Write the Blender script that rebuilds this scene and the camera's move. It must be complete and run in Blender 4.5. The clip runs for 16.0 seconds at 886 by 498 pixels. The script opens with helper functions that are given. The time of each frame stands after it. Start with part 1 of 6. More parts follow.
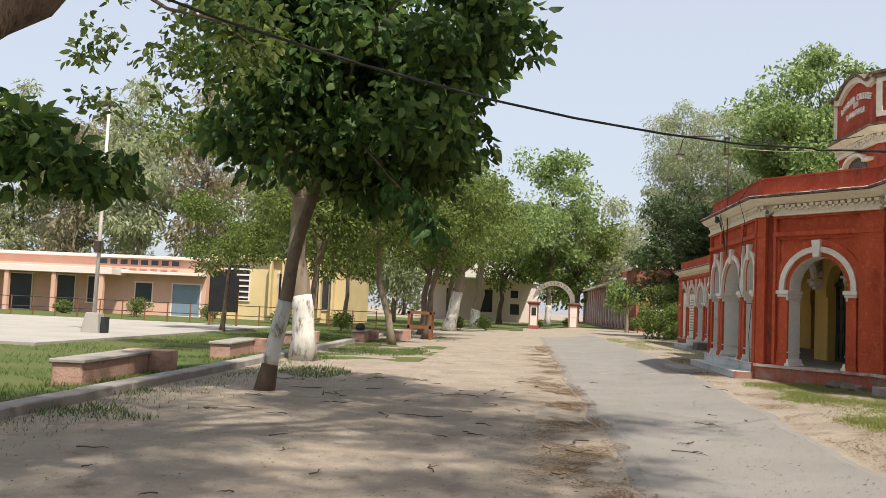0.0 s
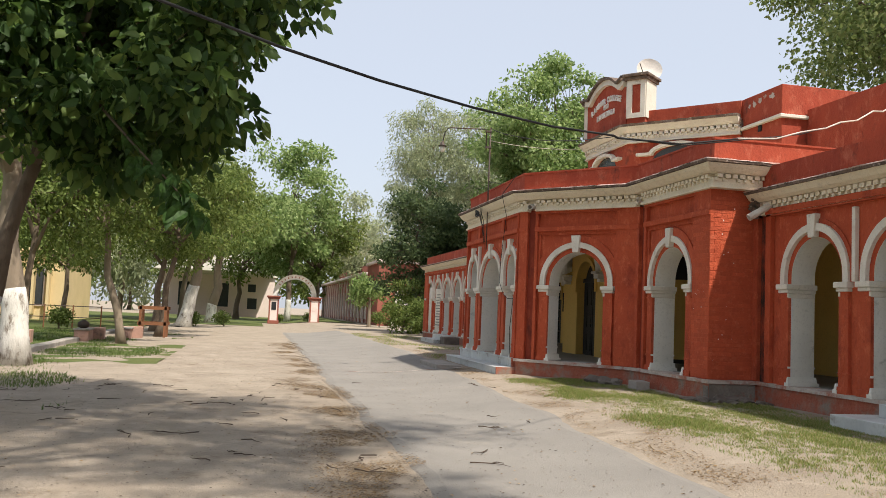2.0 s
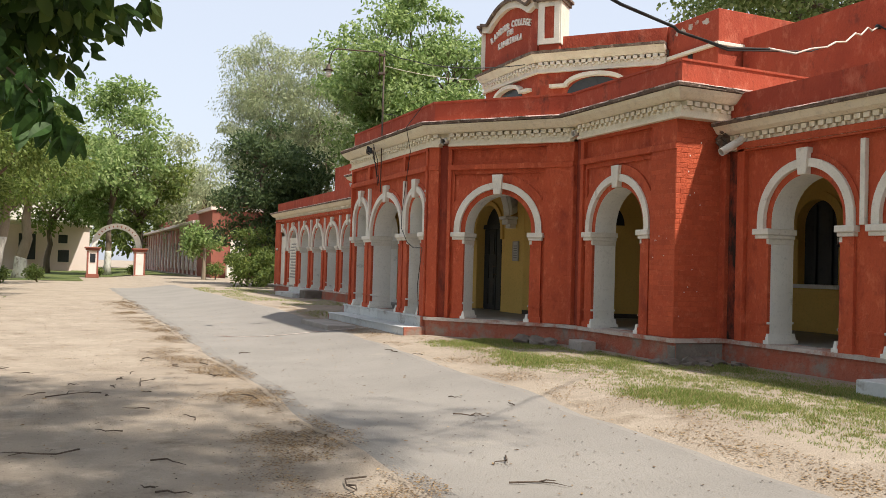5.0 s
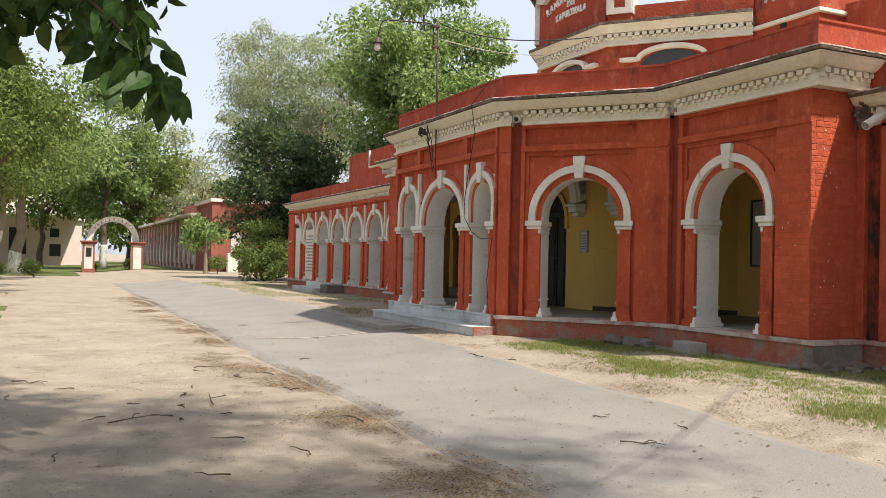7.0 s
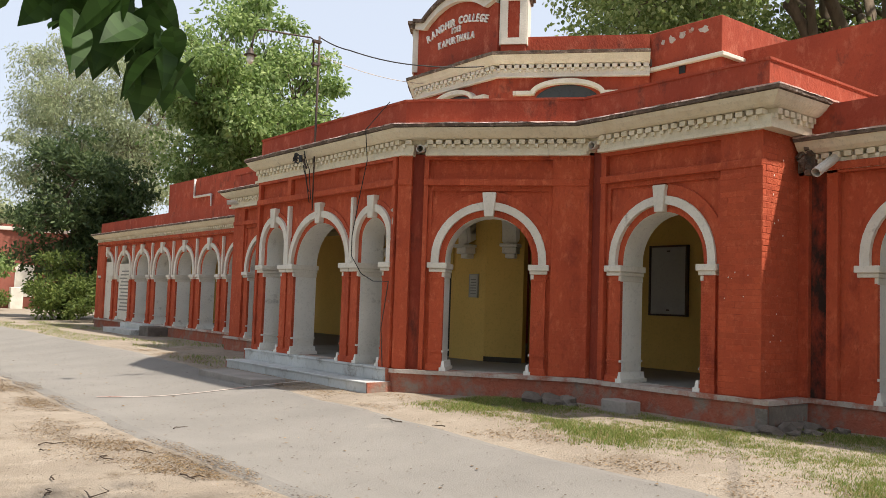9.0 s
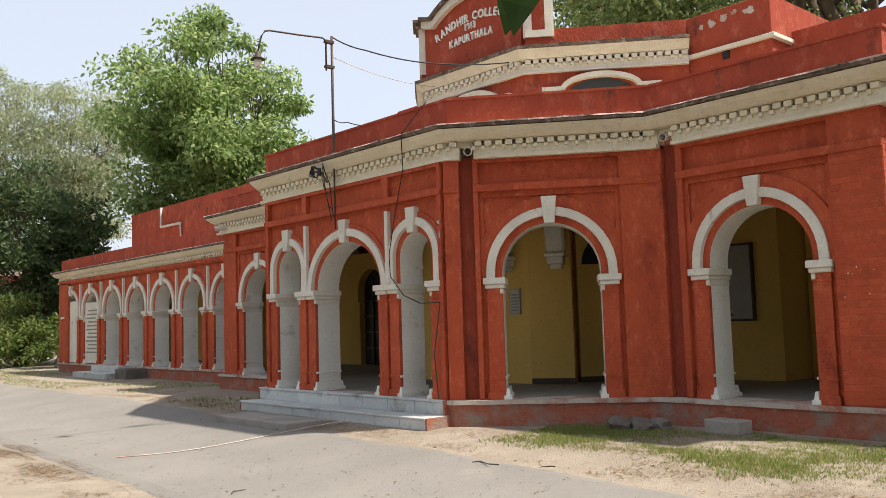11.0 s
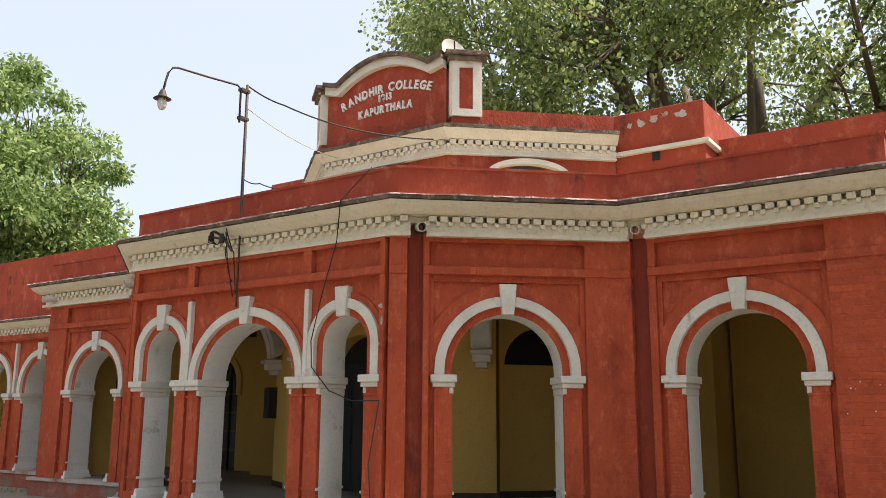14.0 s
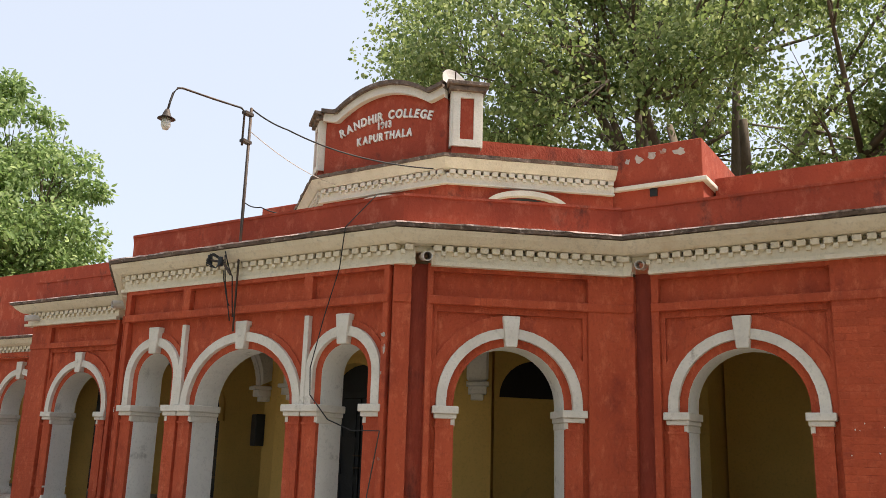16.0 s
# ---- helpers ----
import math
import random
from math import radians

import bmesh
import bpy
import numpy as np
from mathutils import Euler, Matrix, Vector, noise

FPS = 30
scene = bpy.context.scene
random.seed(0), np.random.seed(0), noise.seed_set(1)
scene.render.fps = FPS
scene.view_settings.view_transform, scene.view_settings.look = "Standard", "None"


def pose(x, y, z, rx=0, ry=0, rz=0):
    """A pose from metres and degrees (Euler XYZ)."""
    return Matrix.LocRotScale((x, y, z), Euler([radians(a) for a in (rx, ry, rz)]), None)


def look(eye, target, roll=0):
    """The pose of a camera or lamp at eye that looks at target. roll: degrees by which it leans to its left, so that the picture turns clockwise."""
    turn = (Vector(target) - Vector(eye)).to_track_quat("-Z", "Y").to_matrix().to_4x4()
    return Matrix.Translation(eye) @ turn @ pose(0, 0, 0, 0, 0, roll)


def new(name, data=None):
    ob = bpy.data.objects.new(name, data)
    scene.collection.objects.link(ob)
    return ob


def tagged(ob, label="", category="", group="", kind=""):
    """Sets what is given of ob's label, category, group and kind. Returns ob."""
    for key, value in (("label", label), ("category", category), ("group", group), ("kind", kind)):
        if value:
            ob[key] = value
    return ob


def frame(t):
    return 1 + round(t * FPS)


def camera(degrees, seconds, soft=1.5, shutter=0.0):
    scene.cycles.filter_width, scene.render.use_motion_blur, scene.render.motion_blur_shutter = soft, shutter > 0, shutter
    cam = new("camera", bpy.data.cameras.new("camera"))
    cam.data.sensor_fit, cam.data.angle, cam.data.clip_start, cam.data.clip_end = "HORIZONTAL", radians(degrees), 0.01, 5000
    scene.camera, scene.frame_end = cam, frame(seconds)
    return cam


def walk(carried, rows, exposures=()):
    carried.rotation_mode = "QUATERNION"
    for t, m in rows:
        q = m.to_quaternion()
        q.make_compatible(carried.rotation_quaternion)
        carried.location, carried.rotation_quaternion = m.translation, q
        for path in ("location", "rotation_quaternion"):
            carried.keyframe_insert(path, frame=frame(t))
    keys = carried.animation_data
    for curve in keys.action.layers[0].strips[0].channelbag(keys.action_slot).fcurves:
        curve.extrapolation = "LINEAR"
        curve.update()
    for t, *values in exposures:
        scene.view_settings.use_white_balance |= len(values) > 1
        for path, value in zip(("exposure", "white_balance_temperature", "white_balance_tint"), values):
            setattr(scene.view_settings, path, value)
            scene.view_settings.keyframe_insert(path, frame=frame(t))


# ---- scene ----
cam = camera(54.3, 16.0, 0.7)
METRES, EYE, TILT, LEAN, TURN = 14.286, 1.5, 0.0, 0.0, 5.1
ROWS = [
    (0.0, 0.0, 0.0, 0.0, -0.18, 3.89, -2.58),
    (0.5, -0.0009, 0.018, 0.0014, -7.36, 4.09, -2.75),
    (1.0, -0.0085, 0.0429, -0.0011, -11.38, 4.09, -3.09),
    (1.5, -0.0174, 0.0696, -0.0003, -15.71, 4.34, -2.62),
    (2.0, -0.0227, 0.1018, 0.0003, -17.6, 4.27, -2.43),
    (2.5, -0.0311, 0.1366, -0.0011, -19.53, 3.4, -2.21),
    (3.0, -0.0364, 0.1692, 0.001, -24.32, 2.05, -1.81),
    (3.5, -0.0379, 0.209, 0.0019, -24.95, 1.25, -1.78),
    (6.0, -0.0712, 0.3979, 0.0013, -31.31, 1.44, -1.46),
    (6.5, -0.0792, 0.4374, 0.0006, -29.94, 1.19, -1.31),
    (7.0, -0.0845, 0.4738, 0.0009, -30.03, 0.73, -1.21),
    (7.5, -0.0865, 0.5149, 0.0027, -33.9, 0.4, -1.45),
    (8.0, -0.0913, 0.5551, 0.0052, -39.16, 0.77, -1.61),
    (8.5, -0.0926, 0.5954, 0.0066, -42.58, 1.33, -1.66),
    (9.0, -0.1018, 0.6349, 0.0069, -43.38, 3.59, -1.94),
    (11.5, -0.1072, 0.8156, 0.011, -48.14, 5.3, 2.92),
    (12.0, -0.1085, 0.8493, 0.0114, -52.03, 7.13, 2.2),
    (12.5, -0.1043, 0.8805, 0.0113, -55.79, 8.25, 2.02),
    (13.0, -0.1027, 0.9115, 0.0102, -58.07, 8.79, 0.96),
    (13.5, -0.1029, 0.9374, 0.0124, -60.26, 9.56, 0.44),
    (14.0, -0.0998, 0.9589, 0.0134, -61.17, 11.19, -0.32),
    (14.5, -0.1001, 0.9737, 0.0143, -61.71, 12.34, -1.22),
    (15.0, -0.1048, 0.9819, 0.0145, -61.94, 12.79, -1.54),
    (15.5, -0.1081, 0.9829, 0.0139, -62.37, 13.01, -1.6),
    (16.0, -0.1082, 0.9834, 0.0139, -63.24, 13.19, -1.62),
]
walk(cam, [(t, pose(0, 0, EYE, TILT, LEAN, TURN) @ pose(METRES * x, METRES * y, METRES * z, 90 + pitch, roll, yaw)) for t, x, y, z, yaw, pitch, roll in ROWS],
     [(0.0, 0.76), (3.5, 0.87), (7.0, 0.99), (9.0, 0.93), (11.5, 0.98), (13.0, 1.10), (14.0, 1.08), (16.0, 1.03)])

# ---------------------------------------------------------------- world and sun
SUN = Vector((0.33, -0.50, 1.0)).normalized()
world = bpy.data.worlds.new("sky")
scene.world = world
world.use_nodes = True
wn = world.node_tree.nodes
sky = wn.new("ShaderNodeTexSky")
sky.sky_type = 'NISHITA'
sky.sun_disc = False
sky.sun_elevation = math.asin(SUN.z)
sky.sun_rotation = math.atan2(SUN.x, SUN.y)
sky.air_density = 1.0
sky.dust_density = 3.0
sky.ozone_density = 1.0
haze = wn.new("ShaderNodeMix")           # dust haze that whitens the whole sky
haze.data_type = 'RGBA'
haze.inputs[0].default_value = 0.78
haze.inputs[7].default_value = (2.80, 2.95, 3.26, 1.0)
world.node_tree.links.new(sky.outputs[0], haze.inputs[6])
world.node_tree.links.new(haze.outputs[2], wn["Background"].inputs[0])
wn["Background"].inputs[1].default_value = 0.15
lamp = bpy.data.lights.new("sun", 'SUN')
lamp.energy, lamp.angle, lamp.color = 3.75, radians(1.5), (1.0, 0.92, 0.81)
sun = new("sun", lamp)
sun.matrix_world = look(SUN * 100, (0, 0, 0))


# ---------------------------------------------------------------- materials
def surface(name, a, b, rough=0.85, fine=40.0, coarse=1.2, bump=0.25, stain=None, stain_at=0.62, stain_scale=0.7,
            stretch=(1, 1, 1), random_tone=0.0, brick=0.0, metal=0.0, spec=0.3, mottle=None, mottle_scale=6.0, mottle_at=0.52):
    """Paint, plaster or earth: two tones at two scales, stains with a shape of their own, fine relief."""
    m = bpy.data.materials.new(name)
    m.use_nodes = True
    n, l = m.node_tree.nodes, m.node_tree.links
    p = n["Principled BSDF"]
    p.inputs["Roughness"].default_value = rough
    p.inputs["Metallic"].default_value = metal
    p.inputs["Specular IOR Level"].default_value = spec
    geo = n.new("ShaderNodeNewGeometry")
    mp = n.new("ShaderNodeMapping")
    mp.inputs["Scale"].default_value = stretch
    l.new(geo.outputs["Position"], mp.inputs["Vector"])

    def noise_node(scale, detail=5.0, r=0.6):
        t = n.new("ShaderNodeTexNoise")
        t.inputs["Scale"].default_value, t.inputs["Detail"].default_value, t.inputs["Roughness"].default_value = scale, detail, r
        l.new(mp.outputs[0], t.inputs["Vector"])
        return t

    def mixed(fac, x, y):
        k = n.new("ShaderNodeMix")
        k.data_type = 'RGBA'
        for s, v in ((k.inputs[0], fac), (k.inputs[6], x), (k.inputs[7], y)):
            if isinstance(v, bpy.types.NodeSocket):
                l.new(v, s)
            elif isinstance(v, tuple):
                s.default_value = (*v, 1.0)
            else:
                s.default_value = v
        return k.outputs[2]

    def ramp(sock, lo, hi):
        r = n.new("ShaderNodeMapRange")
        r.inputs["From Min"].default_value, r.inputs["From Max"].default_value = lo, hi
        l.new(sock, r.inputs["Value"])
        return r.outputs[0]

    big, small = noise_node(coarse, 6.0), noise_node(fine, 3.0)
    c = mixed(ramp(big.outputs["Fac"], 0.35, 0.68), a, b)
    dark = tuple(0.72 * v for v in a)
    c = mixed(ramp(small.outputs["Fac"], 0.52, 0.85), c, dark)
    if mottle:
        mo = noise_node(mottle_scale, 9.0, 0.75)
        c = mixed(ramp(mo.outputs["Fac"], mottle_at, mottle_at + 0.2), c, mottle)
        m2 = noise_node(mottle_scale * 2.3, 6.0, 0.7)
        c = mixed(ramp(m2.outputs["Fac"], 0.56, 0.78), c, tuple(0.6 * v for v in a))
    if stain:
        s = noise_node(stain_scale, 8.0, 0.7)
        c = mixed(ramp(s.outputs["Fac"], stain_at, stain_at + 0.14), c, stain)
    if random_tone:
        oi = n.new("ShaderNodeObjectInfo")
        hsv = n.new("ShaderNodeHueSaturation")
        r = n.new("ShaderNodeMapRange")
        r.inputs["To Min"].default_value, r.inputs["To Max"].default_value = 1 - random_tone, 1 + random_tone
        l.new(oi.outputs["Random"], r.inputs["Value"])
        l.new(r.outputs[0], hsv.inputs["Value"])
        l.new(c, hsv.inputs["Color"])
        c = hsv.outputs[0]
    l.new(c, p.inputs["Base Color"])
    height = small.outputs["Fac"]
    if brick:
        sep = n.new("ShaderNodeSeparateXYZ")
        l.new(geo.outputs["Position"], sep.inputs[0])
        add = n.new("ShaderNodeMath")
        l.new(sep.outputs[0], add.inputs[0]), l.new(sep.outputs[1], add.inputs[1])
        com = n.new("ShaderNodeCombineXYZ")
        l.new(add.outputs[0], com.inputs[0]), l.new(sep.outputs[2], com.inputs[1])
        bt = n.new("ShaderNodeTexBrick")
        bt.inputs["Scale"].default_value = 1.0
        bt.inputs["Brick Width"].default_value, bt.inputs["Row Height"].default_value = 0.23, 0.075
        bt.inputs["Mortar Size"].default_value, bt.inputs["Mortar Smooth"].default_value = 0.012, 0.6
        l.new(com.outputs[0], bt.inputs["Vector"])
        sub = n.new("ShaderNodeMath")
        sub.operation = 'MULTIPLY_ADD'
        sub.inputs[1].default_value = -brick
        warp = noise_node(3.0, 2.0)                # joints waver and vanish under thick wash
        sh = n.new("ShaderNodeMix")
        sh.data_type = 'VECTOR'
        sh.inputs[0].default_value = 0.03
        l.new(com.outputs[0], sh.inputs[4]), l.new(warp.outputs["Color"], sh.inputs[5])
        l.new(sh.outputs[1], bt.inputs["Vector"])
        worn = n.new("ShaderNodeMath")
        worn.operation = 'MULTIPLY'
        l.new(bt.outputs["Fac"], worn.inputs[0]), l.new(ramp(noise_node(0.9, 4.0).outputs["Fac"], 0.44, 0.66), worn.inputs[1])
        lump = n.new("ShaderNodeMath")
        lump.operation = 'MULTIPLY_ADD'
        lump.inputs[1].default_value = 1.3
        l.new(noise_node(11.0, 4.0).outputs["Fac"], lump.inputs[0]), l.new(small.outputs["Fac"], lump.inputs[2])
        l.new(worn.outputs[0], sub.inputs[0]), l.new(lump.outputs[0], sub.inputs[2])
        height = sub.outputs[0]
    bp = n.new("ShaderNodeBump")
    bp.inputs["Strength"].default_value, bp.inputs["Distance"].default_value = bump, 0.02
    l.new(height, bp.inputs["Height"])
    l.new(bp.outputs[0], p.inputs["Normal"])
    return m


def foliage(name, a, b, c, see=0.35):
    """Leaves: tone varied leaf by leaf, light passing through."""
    m = bpy.data.materials.new(name)
    m.use_nodes = True
    n, l = m.node_tree.nodes, m.node_tree.links
    p = n["Principled BSDF"]
    geo = n.new("ShaderNodeNewGeometry")
    r = n.new("ShaderNodeValToRGB")
    r.color_ramp.elements[0].color, r.color_ramp.elements[1].color = (*a, 1), (*c, 1)
    e = r.color_ramp.elements.new(0.55)
    e.color = (*b, 1)
    l.new(geo.outputs["Random Per Island"], r.inputs[0])
    l.new(r.outputs[0], p.inputs["Base Color"])
    p.inputs["Roughness"].default_value = 0.55
    p.inputs["Specular IOR Level"].default_value = 0.3
    tr = n.new("ShaderNodeBsdfTranslucent")
    hsv = n.new("ShaderNodeHueSaturation")
    hsv.inputs["Value"].default_value, hsv.inputs["Hue"].default_value = 1.5, 0.485
    l.new(r.outputs[0], hsv.inputs["Color"]), l.new(hsv.outputs[0], tr.inputs[0])
    mx = n.new("ShaderNodeMixShader")
    mx.inputs[0].default_value = see
    l.new(p.outputs[0], mx.inputs[1]), l.new(tr.outputs[0], mx.inputs[2])
    l.new(mx.outputs[0], n["Material Output"].inputs[0])
    return m


RED = surface("red_limewash", (0.50, 0.096, 0.040), (0.385, 0.067, 0.029), 0.9, 30, 1.7, 0.8, (0.27, 0.046, 0.024), 0.55, 2.2, (1, 1, 0.6), brick=0.17, mottle=(0.62, 0.16, 0.078), mottle_scale=7.0)
# Darker red for the porch chases: rain stain plus the groove's shade, painted in.
STREAKED_SHADED = surface("streaked_shaded_red", (0.30, 0.052, 0.026), (0.20, 0.036, 0.021), 0.95, 30, 1.8, 0.8, (0.10, 0.028, 0.02), 0.54, 2.2, (1, 1, 0.4), mottle=(0.34, 0.075, 0.04))
MOULD = surface("mouldy_red_limewash", (0.34, 0.056, 0.026), (0.16, 0.034, 0.02), 0.95, 30, 1.8, 0.8, (0.035, 0.022, 0.017), 0.42, 2.0, (1, 1, 0.5), brick=0.25, mottle=(0.48, 0.10, 0.05))
RED_PLAIN = surface("red_plaster", (0.385, 0.070, 0.035), (0.29, 0.050, 0.027), 0.9, 30, 1.3, 0.6, (0.12, 0.036, 0.026), 0.57, 2.2, (1, 1, 0.6), mottle=(0.50, 0.15, 0.09), mottle_scale=4.0)
WHITE = surface("whitewash", (0.74, 0.70, 0.62), (0.62, 0.58, 0.50), 0.9, 30, 2.6, 0.35, (0.30, 0.26, 0.21), 0.61, 3.2)
LETTERING = surface("white_lettering", (0.82, 0.81, 0.77), (0.74, 0.72, 0.68), 0.7, 30, 3.0, 0.1)
GREYWASH = surface("grey_whitewash", (0.80, 0.785, 0.73), (0.70, 0.685, 0.63), 0.9, 26, 1.2, 0.3, (0.30, 0.29, 0.26), 0.60, 2.4)
CREAM = surface("cream_limewash", (0.78, 0.71, 0.56), (0.70, 0.62, 0.47), 0.9, 28, 1.4, 0.35, (0.27, 0.23, 0.18), 0.62, 2.2, mottle=(0.66, 0.56, 0.40), mottle_scale=4.0)
COPING = surface("weathered_coping", (0.21, 0.155, 0.12), (0.075, 0.055, 0.046), 0.95, 30, 7.0, 0.9, (0.46, 0.38, 0.32), 0.56, 9.0)
LIP = surface("flaking_lip", (0.60, 0.50, 0.45), (0.46, 0.24, 0.19), 0.95, 30, 5.0, 0.8, (0.10, 0.08, 0.07), 0.50, 6.0, mottle=(0.62, 0.58, 0.54), mottle_scale=9.0)
YELLOW = surface("ochre_plaster", (0.73, 0.49, 0.145), (0.63, 0.42, 0.12), 0.85, 26, 0.8, 0.25, (0.24, 0.17, 0.07), 0.66, 1.0)
PLINTH = surface("worn_plinth", (0.37, 0.105, 0.062), (0.31, 0.115, 0.075), 0.95, 22, 1.5, 0.9, (0.25, 0.20, 0.165), 0.49, 1.7, mottle=(0.40, 0.22, 0.16), mottle_scale=3.5)
LEDGE = surface("worn_ledge", (0.54, 0.48, 0.43), (0.42, 0.33, 0.28), 0.95, 22, 2.2, 0.6, (0.36, 0.13, 0.085), 0.50, 2.2, mottle=(0.36, 0.31, 0.27))
MARBLE = surface("step_marble", (0.56, 0.58, 0.575), (0.45, 0.465, 0.46), 0.55, 18, 1.6, 0.2, (0.22, 0.195, 0.165), 0.56, 2.4, random_tone=0.10)
FLOORING = surface("cement_floor", (0.27, 0.262, 0.245), (0.20, 0.195, 0.18), 0.6, 20, 0.9, 0.2, (0.18, 0.16, 0.14), 0.62, 0.8)
FLOORDARK = surface("dark_foot_band", (0.075, 0.06, 0.045), (0.05, 0.04, 0.03), 0.7, 24, 1.5, 0.3)
CEILING = surface("ceiling_limewash", (0.60, 0.54, 0.38), (0.52, 0.46, 0.32), 0.9, 20, 0.8, 0.2)
BLACKWOOD = surface("black_painted_wood", (0.022, 0.026, 0.03), (0.012, 0.015, 0.018), 0.5, 30, 2.0, 0.3, spec=0.4)
STEEL = surface("dark_steel", (0.06, 0.055, 0.05), (0.10, 0.06, 0.04), 0.6, 40, 5.0, 0.3, metal=0.4)
CABLE = surface("black_cable", (0.015, 0.015, 0.015), (0.03, 0.03, 0.03), 0.6, 40, 5.0, 0.1)
PALE_CABLE = surface("pale_cable", (0.55, 0.50, 0.46), (0.45, 0.38, 0.33), 0.6, 40, 5.0, 0.1)
PIPE = surface("pale_pipe", (0.66, 0.63, 0.58), (0.52, 0.48, 0.43), 0.6, 30, 4.0, 0.2)
BOARD = surface("grey_board", (0.40, 0.39, 0.35), (0.33, 0.32, 0.29), 0.5, 20, 1.2, 0.1)
PAPER = surface("notice_paper", (0.55, 0.54, 0.48), (0.45, 0.44, 0.40), 0.8, 30, 3.0, 0.1)
INK = surface("faded_ink", (0.24, 0.23, 0.21), (0.30, 0.29, 0.27), 0.8, 30, 3.0, 0.1)
SIGNBLACK = surface("black_sign", (0.012, 0.012, 0.012), (0.02, 0.02, 0.02), 0.5, 30, 3.0, 0.1)
SOIL = surface("sandy_soil", (0.335, 0.282, 0.222), (0.255, 0.21, 0.163), 0.95, 45, 0.9, 1.0, (0.18, 0.14, 0.098), 0.57, 1.3, mottle=(0.40, 0.342, 0.275), mottle_scale=2.4)
TARMAC = surface("worn_asphalt", (0.245, 0.228, 0.205), (0.20, 0.186, 0.168), 0.9, 60, 0.6, 0.5, (0.33, 0.30, 0.25), 0.60, 0.5)
CONCRETE = surface("pale_concrete", (0.38, 0.355, 0.32), (0.31, 0.29, 0.255), 0.9, 30, 0.5, 0.3, (0.32, 0.29, 0.24), 0.62, 0.6)
CONCRETE_DARK = surface("damp_cement", (0.26, 0.23, 0.195), (0.17, 0.15, 0.128), 0.95, 24, 3.0, 0.8, (0.33, 0.10, 0.06), 0.55, 4.0, mottle=(0.33, 0.30, 0.26), mottle_scale=5.0)
KERB = surface("kerb_concrete", (0.34, 0.31, 0.28), (0.24, 0.22, 0.20), 0.95, 24, 1.5, 0.5, (0.12, 0.11, 0.10), 0.6, 1.2)
BENCHBRICK = surface("pink_bench_brick", (0.46, 0.29, 0.23), (0.37, 0.22, 0.17), 0.95, 24, 2.6, 0.6, (0.20, 0.15, 0.12), 0.54, 2.2, brick=0.25)
LAWN = surface("lawn", (0.070, 0.105, 0.024), (0.11, 0.115, 0.038), 0.95, 50, 0.5, 0.8, (0.22, 0.17, 0.09), 0.60, 0.7)
BARK = surface("bark", (0.115, 0.085, 0.06), (0.19, 0.145, 0.105), 0.95, 14, 2.5, 1.0, (0.06, 0.045, 0.035), 0.6, 3.0, (1, 1, 0.35))
PALEBARK = surface("pale_bark", (0.26, 0.21, 0.155), (0.18, 0.14, 0.10), 0.95, 14, 2.0, 0.9, (0.10, 0.08, 0.06), 0.6, 2.5, (1, 1, 0.35))
LIME = surface("limewashed_bark", (0.62, 0.60, 0.55), (0.50, 0.48, 0.43), 0.95, 16, 3.0, 0.9, (0.15, 0.115, 0.085), 0.52, 6.0, (1, 1, 0.4))
PINK = surface("pink_wall", (0.66, 0.41, 0.31), (0.58, 0.35, 0.27), 0.9, 20, 0.5, 0.2, (0.4, 0.24, 0.19), 0.64, 0.5)
BUFF = surface("buff_wall", (0.66, 0.52, 0.29), (0.58, 0.46, 0.25), 0.9, 20, 0.5, 0.2, (0.40, 0.30, 0.16), 0.64, 0.5)
PALEPINK = surface("pale_pink_wall", (0.78, 0.66, 0.61), (0.72, 0.60, 0.55), 0.9, 20, 0.4, 0.2)
FARBRICK = surface("far_brick", (0.30, 0.105, 0.075), (0.24, 0.085, 0.06), 0.9, 8, 0.4, 0.2, (0.14, 0.06, 0.05), 0.62, 0.4)
DARKGLASS = surface("dark_window", (0.03, 0.035, 0.04), (0.05, 0.055, 0.06), 0.25, 10, 0.5, 0.05)
BLUEDOOR = surface("blue_door", (0.20, 0.27, 0.33), (0.16, 0.22, 0.28), 0.7, 20, 1.0, 0.1)
TIMBER = surface("orange_timber", (0.24, 0.10, 0.045), (0.16, 0.075, 0.04), 0.8, 30, 2.0, 0.3)
DEADWOOD = surface("dead_wood", (0.065, 0.048, 0.036), (0.11, 0.08, 0.06), 0.95, 30, 6.0, 0.6)
STONE = surface("grey_stone", (0.12, 0.10, 0.085), (0.20, 0.175, 0.15), 0.9, 24, 3.0, 0.6)

LEAF_BROAD = foliage("broad_leaf", (0.024, 0.056, 0.014), (0.055, 0.11, 0.025), (0.15, 0.22, 0.055), 0.38)
LEAF_MID = foliage("mid_leaf", (0.066, 0.102, 0.024), (0.122, 0.172, 0.041), (0.215, 0.268, 0.08), 0.45)
LEAF_LAWN = foliage("lawn_tree_leaf", (0.066, 0.105, 0.024), (0.125, 0.178, 0.04), (0.215, 0.27, 0.08), 0.46)
LEAF_BRIGHT = foliage("bright_leaf", (0.10, 0.165, 0.05), (0.20, 0.29, 0.095), (0.35, 0.43, 0.19), 0.52)
LEAF_GREY = foliage("grey_leaf", (0.19, 0.23, 0.125), (0.29, 0.33, 0.19), (0.40, 0.425, 0.27), 0.45)
LEAF_BROWN = foliage("brown_grey_leaf", (0.24, 0.21, 0.14), (0.31, 0.285, 0.19), (0.35, 0.36, 0.21), 0.45)
LEAF_DARK = foliage("dark_leaf", (0.040, 0.066, 0.028), (0.075, 0.115, 0.045), (0.14, 0.185, 0.075), 0.36)
